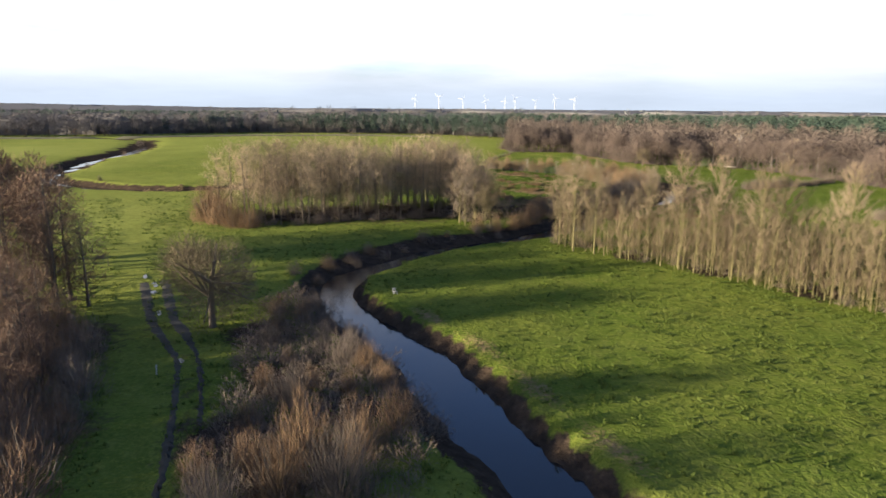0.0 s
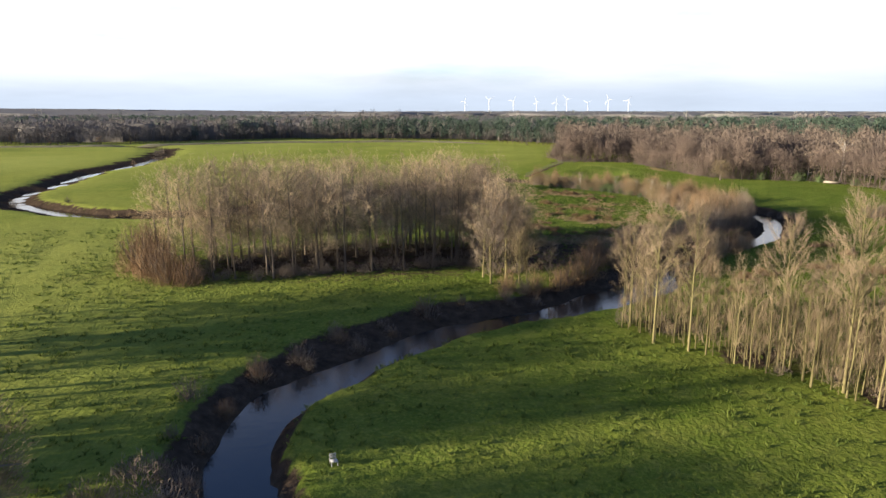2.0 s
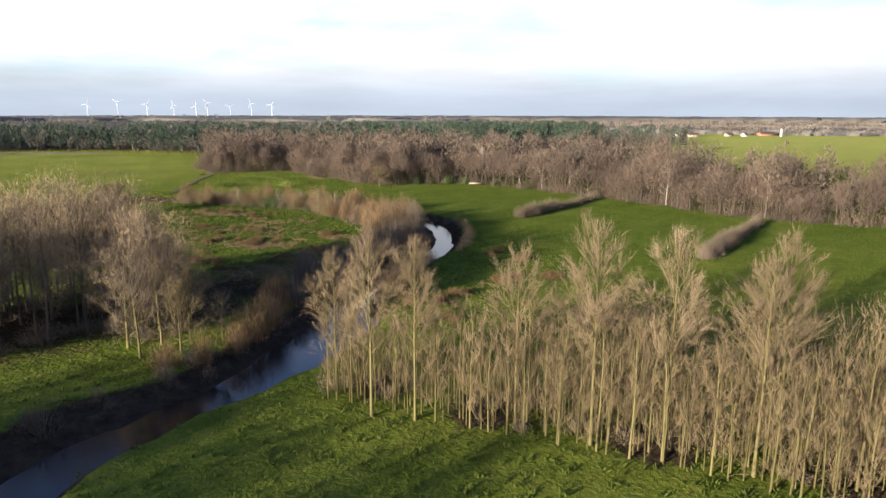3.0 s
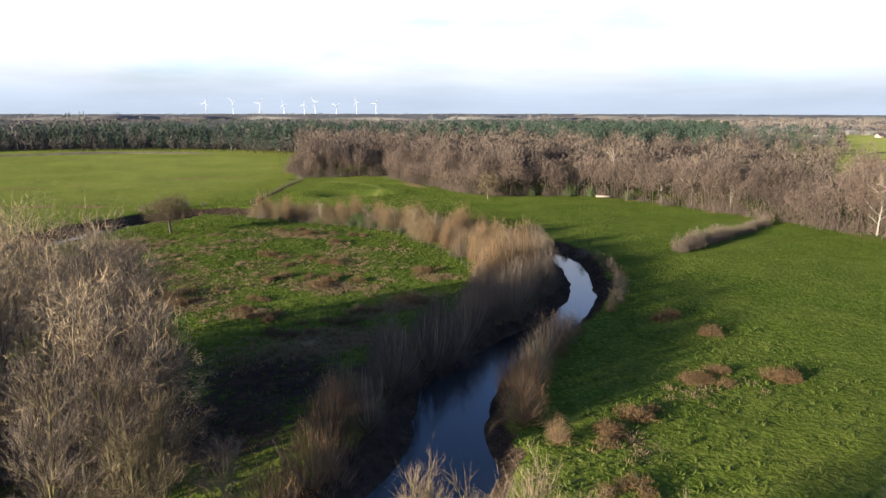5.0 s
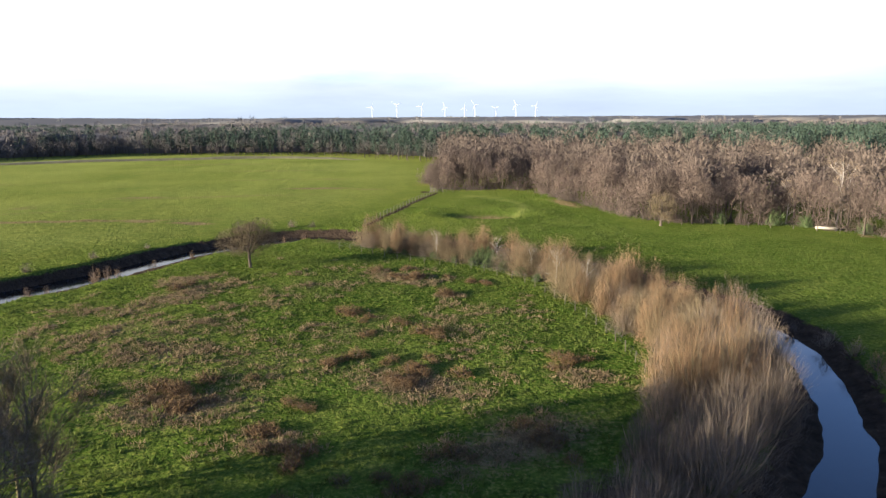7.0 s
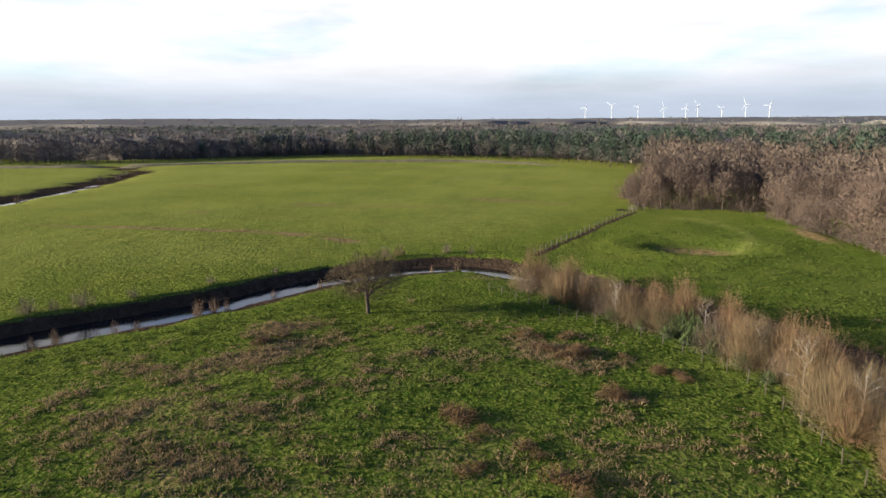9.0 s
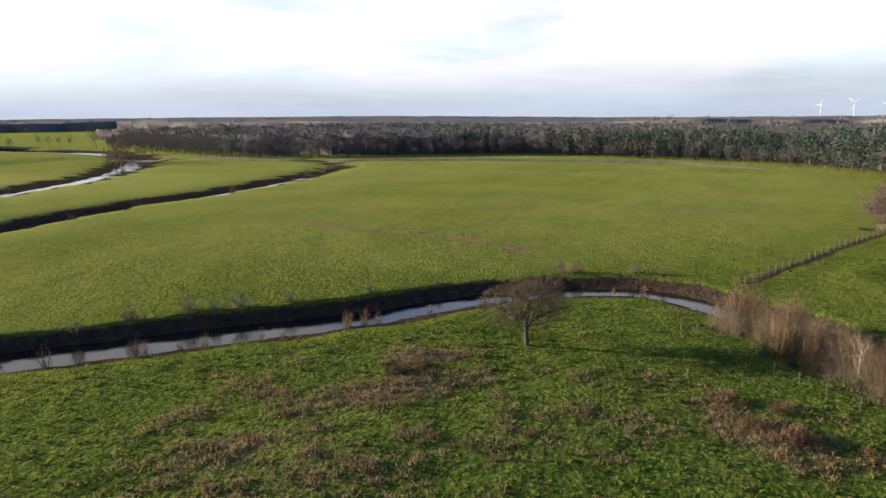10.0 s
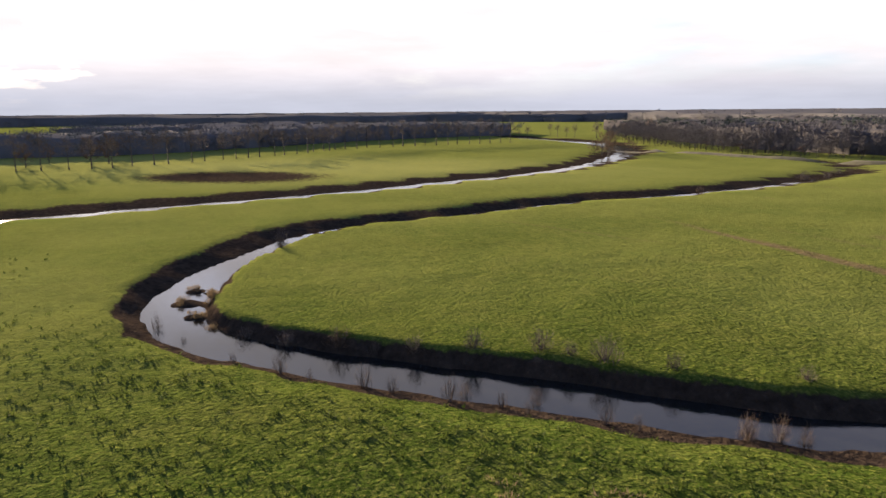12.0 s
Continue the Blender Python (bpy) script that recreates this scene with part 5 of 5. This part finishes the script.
# ---- wind turbines on the horizon ----
def wind_turbine(hub, rotor, spin):
    ob = new("wind_turbine")
    h = Heap()
    h.tube([(0, 0, 0), (0, 0, hub * 0.5), (0, 0, hub)], [1.8, 1.5, 1.0], 10)
    part("tower", h.mesh("tower", M_TURBINE), ob)
    h = Heap()
    h.tube([(0, 3.5, hub + 1), (0, 1, hub + 1), (0, -3.5, hub + 1)], [1.2, 1.7, 1.2], 8)
    nacelle = part("nacelle", h.mesh("nacelle", M_TURBINE), ob)
    for k in range(3):
        a = radians(spin + 120 * k)
        d = np.array([math.sin(a), 0, math.cos(a)])
        h = Heap()
        h.tube([np.array([0, -4, hub + 1]) + d * s for s in (0.3, rotor * 0.12, rotor * 0.5, rotor * 0.5 + 0.01)], [0.7, 1.1, 0.3, 0.1], 6)
        part("blade", h.mesh("blade", M_TURBINE), nacelle)
    return tagged(ob, "white three-bladed wind turbine far on the horizon", "wind turbine", "wind farm")


for bearing, spin, size in ((-2.42, 20, 1), (-0.4, 65, 1.12), (1.6, 35, 1), (3.5, 100, 0.95), (5.1, 10, 0.9), (5.95, 80, 1.1), (7.65, 55, 0.85), (9.27, 95, 1.1), (10.85, 30, 1.0)):
    t = wind_turbine(68 * size, 56 * size, spin)
    t.matrix_basis = pose(3600 * math.sin(radians(bearing)), 3600 * math.cos(radians(bearing)), -fall(3600 * math.sin(radians(bearing)), 3600 * math.cos(radians(bearing))), 0, 0, -25)

# ---- hedges ----
kinds = [plant("hawthorn_shrub", shrub(500 + i, 2.8, 1.7, 14, 900, 0.034, 0.2, 0.9, 0.2), (M_BARK, M_DARKTWIG), ("stool", "crown"), "low bare hawthorn in a hedge across the pasture", "shrub", "hawthorns of the hedges") for i in range(3)]
places = [(48, 108, 1.7), (50, 106.5, 1.4)]
for (x0, y0), (x1, y1), n in (((79, 174), (112, 191.5), 26), ((84, 127), (120, 147.5), 26)):
    for k in range(n):
        t = k / (n - 1)
        places.append((x0 + t * (x1 - x0) + rng.uniform(-0.5, 0.5), y0 + t * (y1 - y0) + rng.uniform(-0.6, 0.6), 0.75 + 0.45 * math.sin(math.pi * min(1, t * 1.6 + 0.15))))
planted(kinds, places, rng, 0.85, 1.15)
kinds = [plant("bramble_bush", shrub(510 + i, 1.8, 1.5, 12, 420, 0.036, 0.3), (M_BARK, M_DARKTWIG), ("stool", "crown"), "dark bramble at the foot of the grove", "shrub", "brambles of the grove") for i in range(2)]
places = []
for (x0, y0), (x1, y1) in zip(GROVE[:6], GROVE[1:6]):
    for k in range(int(math.hypot(x1 - x0, y1 - y0) / 1.8)):
        t = rng.uniform(0, 1)
        places.append((x0 + t * (x1 - x0) + rng.uniform(-0.8, 0.8), y0 + t * (y1 - y0) + rng.uniform(0, 2.5)))
places += spread_in(STAND, 2.2, rng, 35)
places += spread_in(GROVE, 3.0, rng, 60)
planted(kinds, places, rng, 0.6, 1.2)

# ---- saplings and sedge along the water ----
kinds = [plant("alder_sapling", shrub(520 + i, 2.2, 0.75, 6, 300, 0.014, 0.8, 0.5, 0.26), (M_DARKTWIG, M_WILLOW), ("stem", "crown"), "thin bare reddish sapling at the water's edge", "sapling", "saplings along the river") for i in range(3)]
places = [(-60.9, 169, 1), (-43.9, 181, 1), (-41.4, 183.4, 0.6), (-39.1, 187.8, 1), (-37, 189.8, 0.8), (-33.8, 193.8, 1.2), (-31.6, 197.4, 0.8), (-29.8, 198.8, 0.6), (-26.6, 203.8, 0.9), (-25, 205.4, 0.7), (-22.2, 212.5, 1), (-20.8, 214.1, 1), (-20, 215.5, 0.8), (3.7, 241, 1), (-34.7, 195.4, 1), (-31.3, 200.2, 0.9), (-21.5, 211.9, 1), (-17, 222, 0.8), (-13, 228, 0.6), (0, 240, 0.7), (-56, 172, 0.7), (-48, 177, 0.6)]
planted(kinds, places, rng, 0.9, 1.2)
kinds = [plant("bank_shrub", shrub(530 + i, 1.9, 1.1, 12, 420, 0.022, 0.6), (M_BARK, M_DARKTWIG if i else M_WILLOW), ("stool", "crown"), "small bare shrub on the steep river bank", "shrub", "shrubs of the steep bank") for i in range(3)]
places = [(-48.4, 187, 1.3), (-43.8, 193.5, 1), (-41.5, 198.5, 1.3), (-39, 204, 1.1), (-35, 208.5, 1.2), (-51.5, 182, 1), (-46, 190, 0.7), (-37, 206, 0.7), (-31.5, 213, 0.8), (-26, 221.5, 0.9), (-21, 230, 0.7), (-9, 244, 1.3), (-7, 245.5, 1.4), (0, 249, 1), (4, 249.5, 0.9), (-55, 178, 0.8), (-95, 184, 1), (-109, 184.5, 1.3), (-128, 240, 1), (-133, 262, 1.2), (-143, 300, 1.2), (-160, 352, 2), (-164, 366, 2), (-170, 376, 2)]
places += [(52.6, 149.5, 1), (55, 152.5, 1.1), (57.5, 155.6, 1), (59.3, 159, 1.2), (61.2, 162.5, 1), (62, 166, 1.1), (63.4, 169.5, 1), (64.2, 173.5, 1.1), (64.4, 178, 1), (63.8, 183, 0.9)]
line = RIVERS[0]
for i in range(0, len(line), 2):
    a, b = line[i], line[min(i + 1, len(line) - 1)]
    d = (b - a)[:2] / (np.hypot(*(b - a)[:2]) + 1e-9)
    if 60 < a[1] < 118 and a[0] < 14:
        for _ in range(3):
            p = a[:2] + np.array([-d[1], d[0]]) * (a[2] + rng.uniform(0.4, 4.2))
            places.append((*p, rng.uniform(0.5, 1.3)))
planted(kinds, places, rng, 0.85, 1.2)

kinds = [plant("sedge_tuft", shrub(535 + i, 0.75, 0.7, 7, 150, 0.035, 0.6, 0.7, 0.5), (M_HEATH, M_HEATH), ("stool", "crown"), "dry sedge tuft on a muddy islet", "sedge", "sedge on the islets") for i in range(2)]
places = []
for x, y, r in ((-70.5, 171.3, 1.7), (-76.3, 171.9, 1.3), (-64.5, 172.8, 1.3), (-69, 174.2, 0.9), (-74, 174, 0.8), (-60, 175, 1.0)):
    places += [(x + rng.uniform(-r, r), y + rng.uniform(-r, r) * 0.7, rng.uniform(0.6, 1.2)) for _ in range(4)]
planted(kinds, places, rng, 0.8, 1.2)

# trees round the junction of the rivers
kinds = [plant("willow_tree", bare_tree(540 + i, 9, 4, 0.2, clear=0.1, limbs=18, twigs=700, rise=0.9, twig_len=1.2, twig_w=0.1, sides=3, subs=2, upright=0.7), (M_BARK, M_WILLOW), ("trunk", "crown"), "bare brownish willow at the bend of the wide river", "tree", "willows at the river junction") for i in range(2)]
planted(kinds, [(-285, 350, 1.2), (-291, 357, 1.25), (-298, 362, 1.1), (-280, 343, 0.8), (-303, 425, 0.7), (-290, 426, 0.8), (-275, 425, 0.6), (-262, 422, 0.7), (-245, 418, 0.5), (-228, 417, 0.5), (-319, 96, 1), (-300, 92, 0.9), (-308, 122, 1.3), (-303, 116, 1.2), (-330, 396, 0.5), (-345, 402, 0.6)], rng, 0.9, 1.1)

# ---- heather in the southern pasture ----
kinds = [plant("heather_bush", shrub(550 + i, 1.05, 1.1, 12, 520, 0.036, 0.1, 0.9, 0.32), (M_BARK, M_HEATHER), ("stool", "crown"), "rust-brown heather clump in the pasture", "shrub", "heather clumps of the pasture") for i in range(3)]
places = []
for x, y, n, r in ((48.9, 128.7, 9, 1.5), (56.4, 128, 6, 1.2), (40.4, 124.8, 5, 1.3), (36.4, 122.4, 5, 1.4), (34.5, 116.5, 6, 1.8), (57.6, 139.5, 3, 1), (52, 131, 3, 1), (57.4, 145.4, 3, 1.2), (4.8, 168.8, 15, 4.2), (23.7, 172.4, 13, 3.6), (20, 176, 6, 3), (11.8, 162, 4, 1.4), (14.4, 158.6, 6, 1.6), (13.7, 167.3, 3, 1.2), (28, 196.6, 3, 0.6), (24, 206.5, 14, 4.5), (22.4, 182.5, 9, 4), (16.6, 189.7, 4, 1.6), (32, 202, 4, 1.5), (24, 155.9, 8, 3), (16, 152, 8, 4), (32, 160, 8, 3), (-6, 200, 3, 4), (38, 174, 6, 2)):
    for _ in range(n):
        places.append((x + rng.normal(0, r * 0.6), y + rng.normal(0, r * 0.5), rng.uniform(0.6, 1.15)))
planted(kinds, places, rng, 0.8, 1.1)

# evergreen gorse among the belt's willows
kinds = [plant("gorse_bush", shrub(560 + i, 1.6, 0.9, 14, 700, 0.06, 0.5), (M_BARK, M_GORSE), ("stool", "crown"), "dark green gorse by the fence of the willow belt", "shrub", "gorse along the fence") for i in range(2)]
planted(kinds, [(36.5, 208.5, 1), (34.5, 210.5, 1.1), (32.5, 212, 1), (33.8, 213.2, 1.5), (35.2, 212.6, 1.3), (34.6, 215, 1.6), (32.6, 214.8, 1.3), (36.4, 211, 1.2), (38.4, 208.2, 1.0), (38.5, 205.5, 0.9), (27, 217, 0.9), (30, 214.5, 0.8), (20, 222, 0.8), (22.5, 220.5, 0.7), (40, 202, 0.8), (95, 243, 2), (100, 240.5, 1.8), (106, 232, 1.6), (85, 245, 1.8)], rng, 0.9, 1.1)


# ---- fences ----


def fence(line, gap, height, label, wires=2, rails=0, stout=1.0):
    """Posts in the ground, with wires or rails between them."""
    ob = new("fence")
    pts = smooth_line([(*p, 0) for p in line], 0.5)[:, :2]
    run = np.r_[0, np.cumsum(np.hypot(*np.diff(pts, axis=0).T))]
    at = np.arange(0, run[-1], gap)
    px, py = np.interp(at, run, pts[:, 0]), np.interp(at, run, pts[:, 1])
    pz = ground_z(px, py)
    heap = Heap()
    heap.tube([(0, 0, -0.35), (0.01, 0, height * 0.6), (0, 0.01, height), (0, 0.01, height + 0.02)], [0.045 * stout, 0.042 * stout, 0.04 * stout, 0.02], 6)
    post = heap.mesh("post", M_WOOD)
    for x, y, z in zip(px, py, pz):
        p = part("post", post, ob)
        p.matrix_basis = pose(x, y, z, rng.uniform(-4, 4), rng.uniform(-4, 4), rng.uniform(0, 360))
    for k in range(wires + rails):
        h = height * (0.92 - 0.38 * k)
        heap = Heap()
        heap.tube(np.column_stack([px, py, pz + h]), np.full(len(px), 0.04 if rails else 0.008 * stout), 4)
        part("rail" if rails else "wire", heap.mesh("rail" if rails else "wire", M_WOOD if rails else M_WIRE), ob)
    return tagged(ob, label, "fence")


fence([(42.8, 166), (43.6, 173), (42.6, 186), (38.6, 201), (35, 206), (31, 210.8), (24, 215), (11, 226.5)], 2.6, 1.15, "weathered post and wire fence along the willow belt")
fence([(14.5, 249.5), (19, 265), (24.7, 283), (31.5, 303)], 2.4, 1.25, "post and wire fence across the green pasture", 3, 0, 1.9)
fence([(34, 304.2), (40, 305.5), (47, 305)], 2.0, 1.25, "pale wooden rail fence beside the gate", 0, 2, 1.5)
fence([(47.5, 304.8), (54, 303.5), (58.5, 291), (65, 270), (72, 247.5), (88, 241)], 4.0, 1.1, "post fence at the foot of the wood")
fence([(88.5, 240.5), (100, 235.5), (107, 218), (114, 199), (116.5, 183), (120.5, 155), (136, 132), (170, 100)], 4.0, 1.1, "low post fence between pasture and wood")
fence([(-88, 142), (-66, 114), (-50, 93), (-43, 84)], 3.4, 1.1, "old post and wire fence over the western meadow")


def gate():
    ob = new("field_gate")
    for x in (0, 3.4):
        h = Heap()
        h.tube([(x, 0, -0.4), (x, 0, 0.8), (x, 0, 1.45), (x, 0, 1.48)], [0.11, 0.1, 0.1, 0.04], 8)
        part("gate_post", h.mesh("gate_post", M_WOOD), ob)
    for k in range(4):
        h = Heap()
        h.box((0.14, -0.03, 0.25 + 0.28 * k), (3.26, 0.03, 0.36 + 0.28 * k))
        part("bar", h.mesh("bar", M_WOOD), ob)
    h = Heap()
    h.tube([(0.2, 0.035, 0.25), (1.7, 0.035, 0.75), (3.2, 0.035, 1.15)], [0.04, 0.04, 0.04], 4)
    part("brace", h.mesh("brace", M_WOOD), ob)
    return tagged(ob, "closed wooden field gate at the corner of the wood", "gate")


gate().matrix_basis = pose(29.6, 304.6, 0.55, 0, 0, -8)


def garden_chair():
    ob = new("garden_chair")
    for x, y, top in ((-0.24, -0.22, 0.45), (0.24, -0.22, 0.45), (-0.24, 0.22, 0.95), (0.24, 0.22, 0.95)):
        h = Heap()
        h.tube([(x * 1.1, y * 1.15, -0.05), (x, y, 0.44), (x, y * (1.2 if top > 0.5 else 1), top)], [0.03, 0.028, 0.025], 6)
        part("leg", h.mesh("leg", M_GREY), ob)
    h = Heap()
    h.box((-0.28, -0.28, 0.43), (0.28, 0.24, 0.47))
    part("seat", h.mesh("seat", M_GREY), ob)
    h = Heap()
    for k in range(3):
        h.box((-0.25, 0.235, 0.58 + 0.13 * k), (0.25, 0.262, 0.66 + 0.13 * k))
    part("backrest", h.mesh("backrest", M_GREY), ob)
    return tagged(ob, "weathered white garden chair alone on the riverside grass", "chair")


garden_chair().matrix_basis = pose(-5.5, 73.6, float(ground_z([-5.5], [73.6])[0]), 0, 0, 30) @ Matrix.Scale(0.78, 4)


def marker_post():
    h = Heap()
    h.tube([(0, 0, -0.3), (0, 0, 0.5), (0, 0, 0.9), (0, 0, 0.92)], [0.055, 0.055, 0.05, 0.02], 8)
    return tagged(new("marker_post", h.mesh("marker_post", M_GREY)), "short white marker post in the grass by the track", "post")


marker_post().matrix_basis = pose(-23, 50.2, 0.5, 2, 3, 0)


def feed_trough():
    ob = new("feed_trough")
    h = Heap()
    h.box((-2.6, -0.5, 0.42), (2.6, 0.5, 0.5))
    for y in (-0.5, 0.44):
        h.box((-2.6, y, 0.5), (2.6, y + 0.06, 0.95))
    for x in (-2.6, 2.54):
        h.box((x, -0.44, 0.5), (x + 0.06, 0.44, 0.95))
    part("tray", h.mesh("tray", M_CREAM), ob)
    for x in (-2.2, 0, 2.2):
        for y in (-0.42, 0.42):
            h = Heap()
            h.tube([(x, y, -0.1), (x, y, 0.42)], [0.05, 0.05], 6)
            part("leg", h.mesh("leg", M_WOOD), ob)
    return tagged(ob, "long cream feed trough on the pasture by the wood", "trough")


feed_trough().matrix_basis = pose(101, 235.8, 0.55, 0, 0, -28) @ Matrix.Scale(0.7, 4)


def puddle(x, y, rx, ry, turn, seed):
    r = np.random.default_rng(seed)
    n = 20
    a = np.arange(n) * 2 * np.pi / n
    wob = 1 + 0.25 * np.sin(2 * a + r.uniform(0, 6)) + 0.15 * np.sin(5 * a + r.uniform(0, 6))
    c, s_ = math.cos(radians(turn)), math.sin(radians(turn))
    u, v = rx * wob * np.cos(a), ry * wob * np.sin(a)
    gx, gy = x + u * c - v * s_, y + u * s_ + v * c
    z = float(np.max(ground_z(np.append(gx, x), np.append(gy, y)))) + 0.02
    verts = np.vstack([[(x, y, z)], np.column_stack([gx, gy, np.full(n, z)])])
    tris = [(0, 1 + k, 1 + (k + 1) % n) for k in range(n)]
    return tagged(new("puddle", mesh_of("puddle", verts, tris, M_WATER)), "muddy puddle in the wheel ruts of the track", "puddle", "puddles on the track")


for i, p in enumerate([(-37.2, 80.5, 0.9, 0.3, 118), (-34.5, 77, 1.2, 0.35, 120), (-33.2, 73.6, 1.0, 0.3, 120), (-29.6, 66.4, 1.2, 0.25, 120), (-22.3, 53.4, 0.8, 0.2, 115)]):
    puddle(*p, 70 + i)


# ---- the farms beyond the eastern wood ----


def farmhouse(length, width, wall_h, roof_h, wall_mat, roof_mat, label, category):
    ob = new("farmhouse" if category == "house" else "barn")
    h = Heap()
    x, y = length / 2, width / 2
    h.box((-x, -y, -0.3), (x, y, wall_h))
    h.add([(-x, -y, wall_h), (-x, y, wall_h), (-x, 0, wall_h + roof_h - 0.3), (x, -y, wall_h), (x, y, wall_h), (x, 0, wall_h + roof_h - 0.3)], [(0, 2, 1), (3, 4, 5)])
    part("wall", h.mesh("wall", wall_mat), ob)
    h = Heap()
    e, o = 0.5, 0.6
    for t in (0, 0.18):
        h.add([(-x - o, -y - e, wall_h - 0.25 + t), (x + o, -y - e, wall_h - 0.25 + t), (x + o, 0, wall_h + roof_h + t), (-x - o, 0, wall_h + roof_h + t), (-x - o, y + e, wall_h - 0.25 + t), (x + o, y + e, wall_h - 0.25 + t)], [(0, 1, 2), (0, 2, 3), (3, 2, 5), (3, 5, 4)])
    part("roof", h.mesh("roof", roof_mat), ob)
    n = int(length // 4)
    for k in range(n):
        for side in (-1, 1):
            h = Heap()
            cx = -x + (k + 0.5) * length / n
            h.box((cx - 0.6, side * (y + 0.03) - 0.05, 1.0), (cx + 0.6, side * (y + 0.03) + 0.05, 2.2))
            part("window", h.mesh("window", M_PANE), ob)
    return tagged(ob, label, category, "farm buildings")


for x, y, turn, l, w, wh, rh, wm, rm, lab, cat in (
        (478, 540, 20, 9, 6, 2.6, 2.4, M_WHITE, M_ROOF, "white farmhouse with a dark roof beyond the fields", "house"), (492, 534, -30, 12, 7, 2.8, 2.2, M_CREAM, M_ROOF, "pale barn beyond the fields", "barn"),
        (503, 545, 40, 10, 6, 2.6, 2.4, M_BRICK, M_ROOF, "red brick farmhouse beyond the fields", "house"), (541, 536, 0, 10, 6, 2.6, 2, M_CREAM, M_ROOF, "pale barn with a dark roof beyond the fields", "barn"),
        (556, 530, 15, 8, 6, 2.4, 2, M_WHITE, M_ROOF, "small white house beyond the fields", "house"), (600, 540, -10, 26, 9, 2.8, 2.2, M_BRICK, M_ROOF, "long low brick barn beyond the fields", "barn"),
        (860, 720, 20, 14, 9, 3, 2.5, M_WHITE, M_ROOF, "white house far off among fields", "house")):
    farmhouse(l, w, wh, rh, wm, rm, lab, cat).matrix_basis = pose(x, y, 0.4 - fall(x, y), 0, 0, turn) @ Matrix.Scale(0.8, 4)
kinds = [plant("farmyard_tree", bare_tree(590 + i, 9, 3.4, 0.2, clear=0.15, limbs=10, twigs=260, rise=0.7, twig_len=1.6, twig_w=0.22, sides=3, subs=1, upright=0.4), (M_BARK, M_WOODTWIG), ("trunk", "crown"), "bare tree in the far farmyard", "tree", "farmyard trees") for i in range(2)]
planted(kinds, [(470 + 9 * i + rng.uniform(-4, 4), 556 - 0.06 * i * 9 + rng.uniform(-6, 14), rng.uniform(0.6, 1.1)) for i in range(20)], rng, 0.8, 1.1)
silo = new("silo")
h = Heap()
h.tube([(0, 0, -0.5), (0, 0, 6), (0, 0, 11)], [1.5, 1.5, 1.5], 16)
part("drum", h.mesh("drum", M_WHITE), silo)
h = Heap()
h.tube([(0, 0, 11), (0, 0, 12), (0, 0, 13)], [1.6, 1.0, 0.2], 16)
part("cap", h.mesh("cap", M_WHITE), silo)
tagged(silo, "tall white silo beside the farm", "silo").matrix_basis = pose(585, 512, 0.4 - fall(585, 512)) @ Matrix.Scale(0.62, 4)

# ---- grass ----


def tufts(name, count, zone, mat, label, category, height, width, blades, lean, accept, seed):
    """Clumps of blades standing on the meadow."""
    r = np.random.default_rng(seed)
    x, y = r.uniform(zone[0], zone[1], count), r.uniform(zone[2], zone[3], count)
    z, bank, gap = relief(x, y)
    ok = (bank < 0.35) & (gap > 0.8) & accept(x, y, r)
    x, y, z = x[ok], y[ok], z[ok]
    size = np.repeat(r.uniform(0.5, 1.35, len(x)), blades)
    d = unit(r.normal(size=(len(size), 3)) + (0, 0, 0.35))
    d[:, 2] = np.abs(d[:, 2])
    base = np.repeat(np.column_stack([x, y, z - 0.05]), blades, 0) + d * (lean, lean, height * 0.55) * (size * r.uniform(0.3, 1, len(size)))[:, None]
    way = unit(d * (0.8, 0.8, 0.3) + (0, 0, 0.75) + r.normal(0, 0.3, d.shape))
    heap = Heap()
    heap.spikes(base, way, height * size * r.uniform(0.6, 1.1, len(base)), width * size, r, d)
    return tagged(new(name, heap.mesh(name, mat)), label, category, kind="stuff")


tufts("grass", 70000, (-105, 64, 33, 305), M_GRASS, "tussocky green winter grass", "grass", 0.30, 0.12, 7, 0.30, lambda x, y, r: (hash_noise(x, y, 6, 51) + r.uniform(-1.6, 1.2, len(x)) > -0.3) & (r.uniform(0, 1, len(x)) < np.clip((305 - y) / 110, 0, 1) * np.clip((x + 105) / 55, 0, 1)) & ((y < 150) | (x * 0.80 - (y - 225) * 0.6 > r.uniform(-16, -4, len(x)))) & (np.abs(x + 15 + 0.46 * (y - 28) - 0.3) > 1.7) & ~((x > -35) & (x < 10) & (y > 120) & (y < 148)), 61)


def dry_share(x, y, r):
    d = np.zeros(len(x))
    for spot in DRY_SPOTS:
        d = np.maximum(d, spot[-1] * soft_spot(x, y, *spot[:-1]))
    return d + 0.26 * hash_noise(x, y, 3.1, 52) + 0.22 * hash_noise(x, y, 1.1, 53) > r.uniform(0.30, 0.98, len(x))


tufts("rush_tussocks", 85000, (-20, 62, 110, 224), M_HEATH, "brown dry rushes and dead stalks in the meadow", "rushes", 0.30, 0.06, 16, 0.46, dry_share, 62)
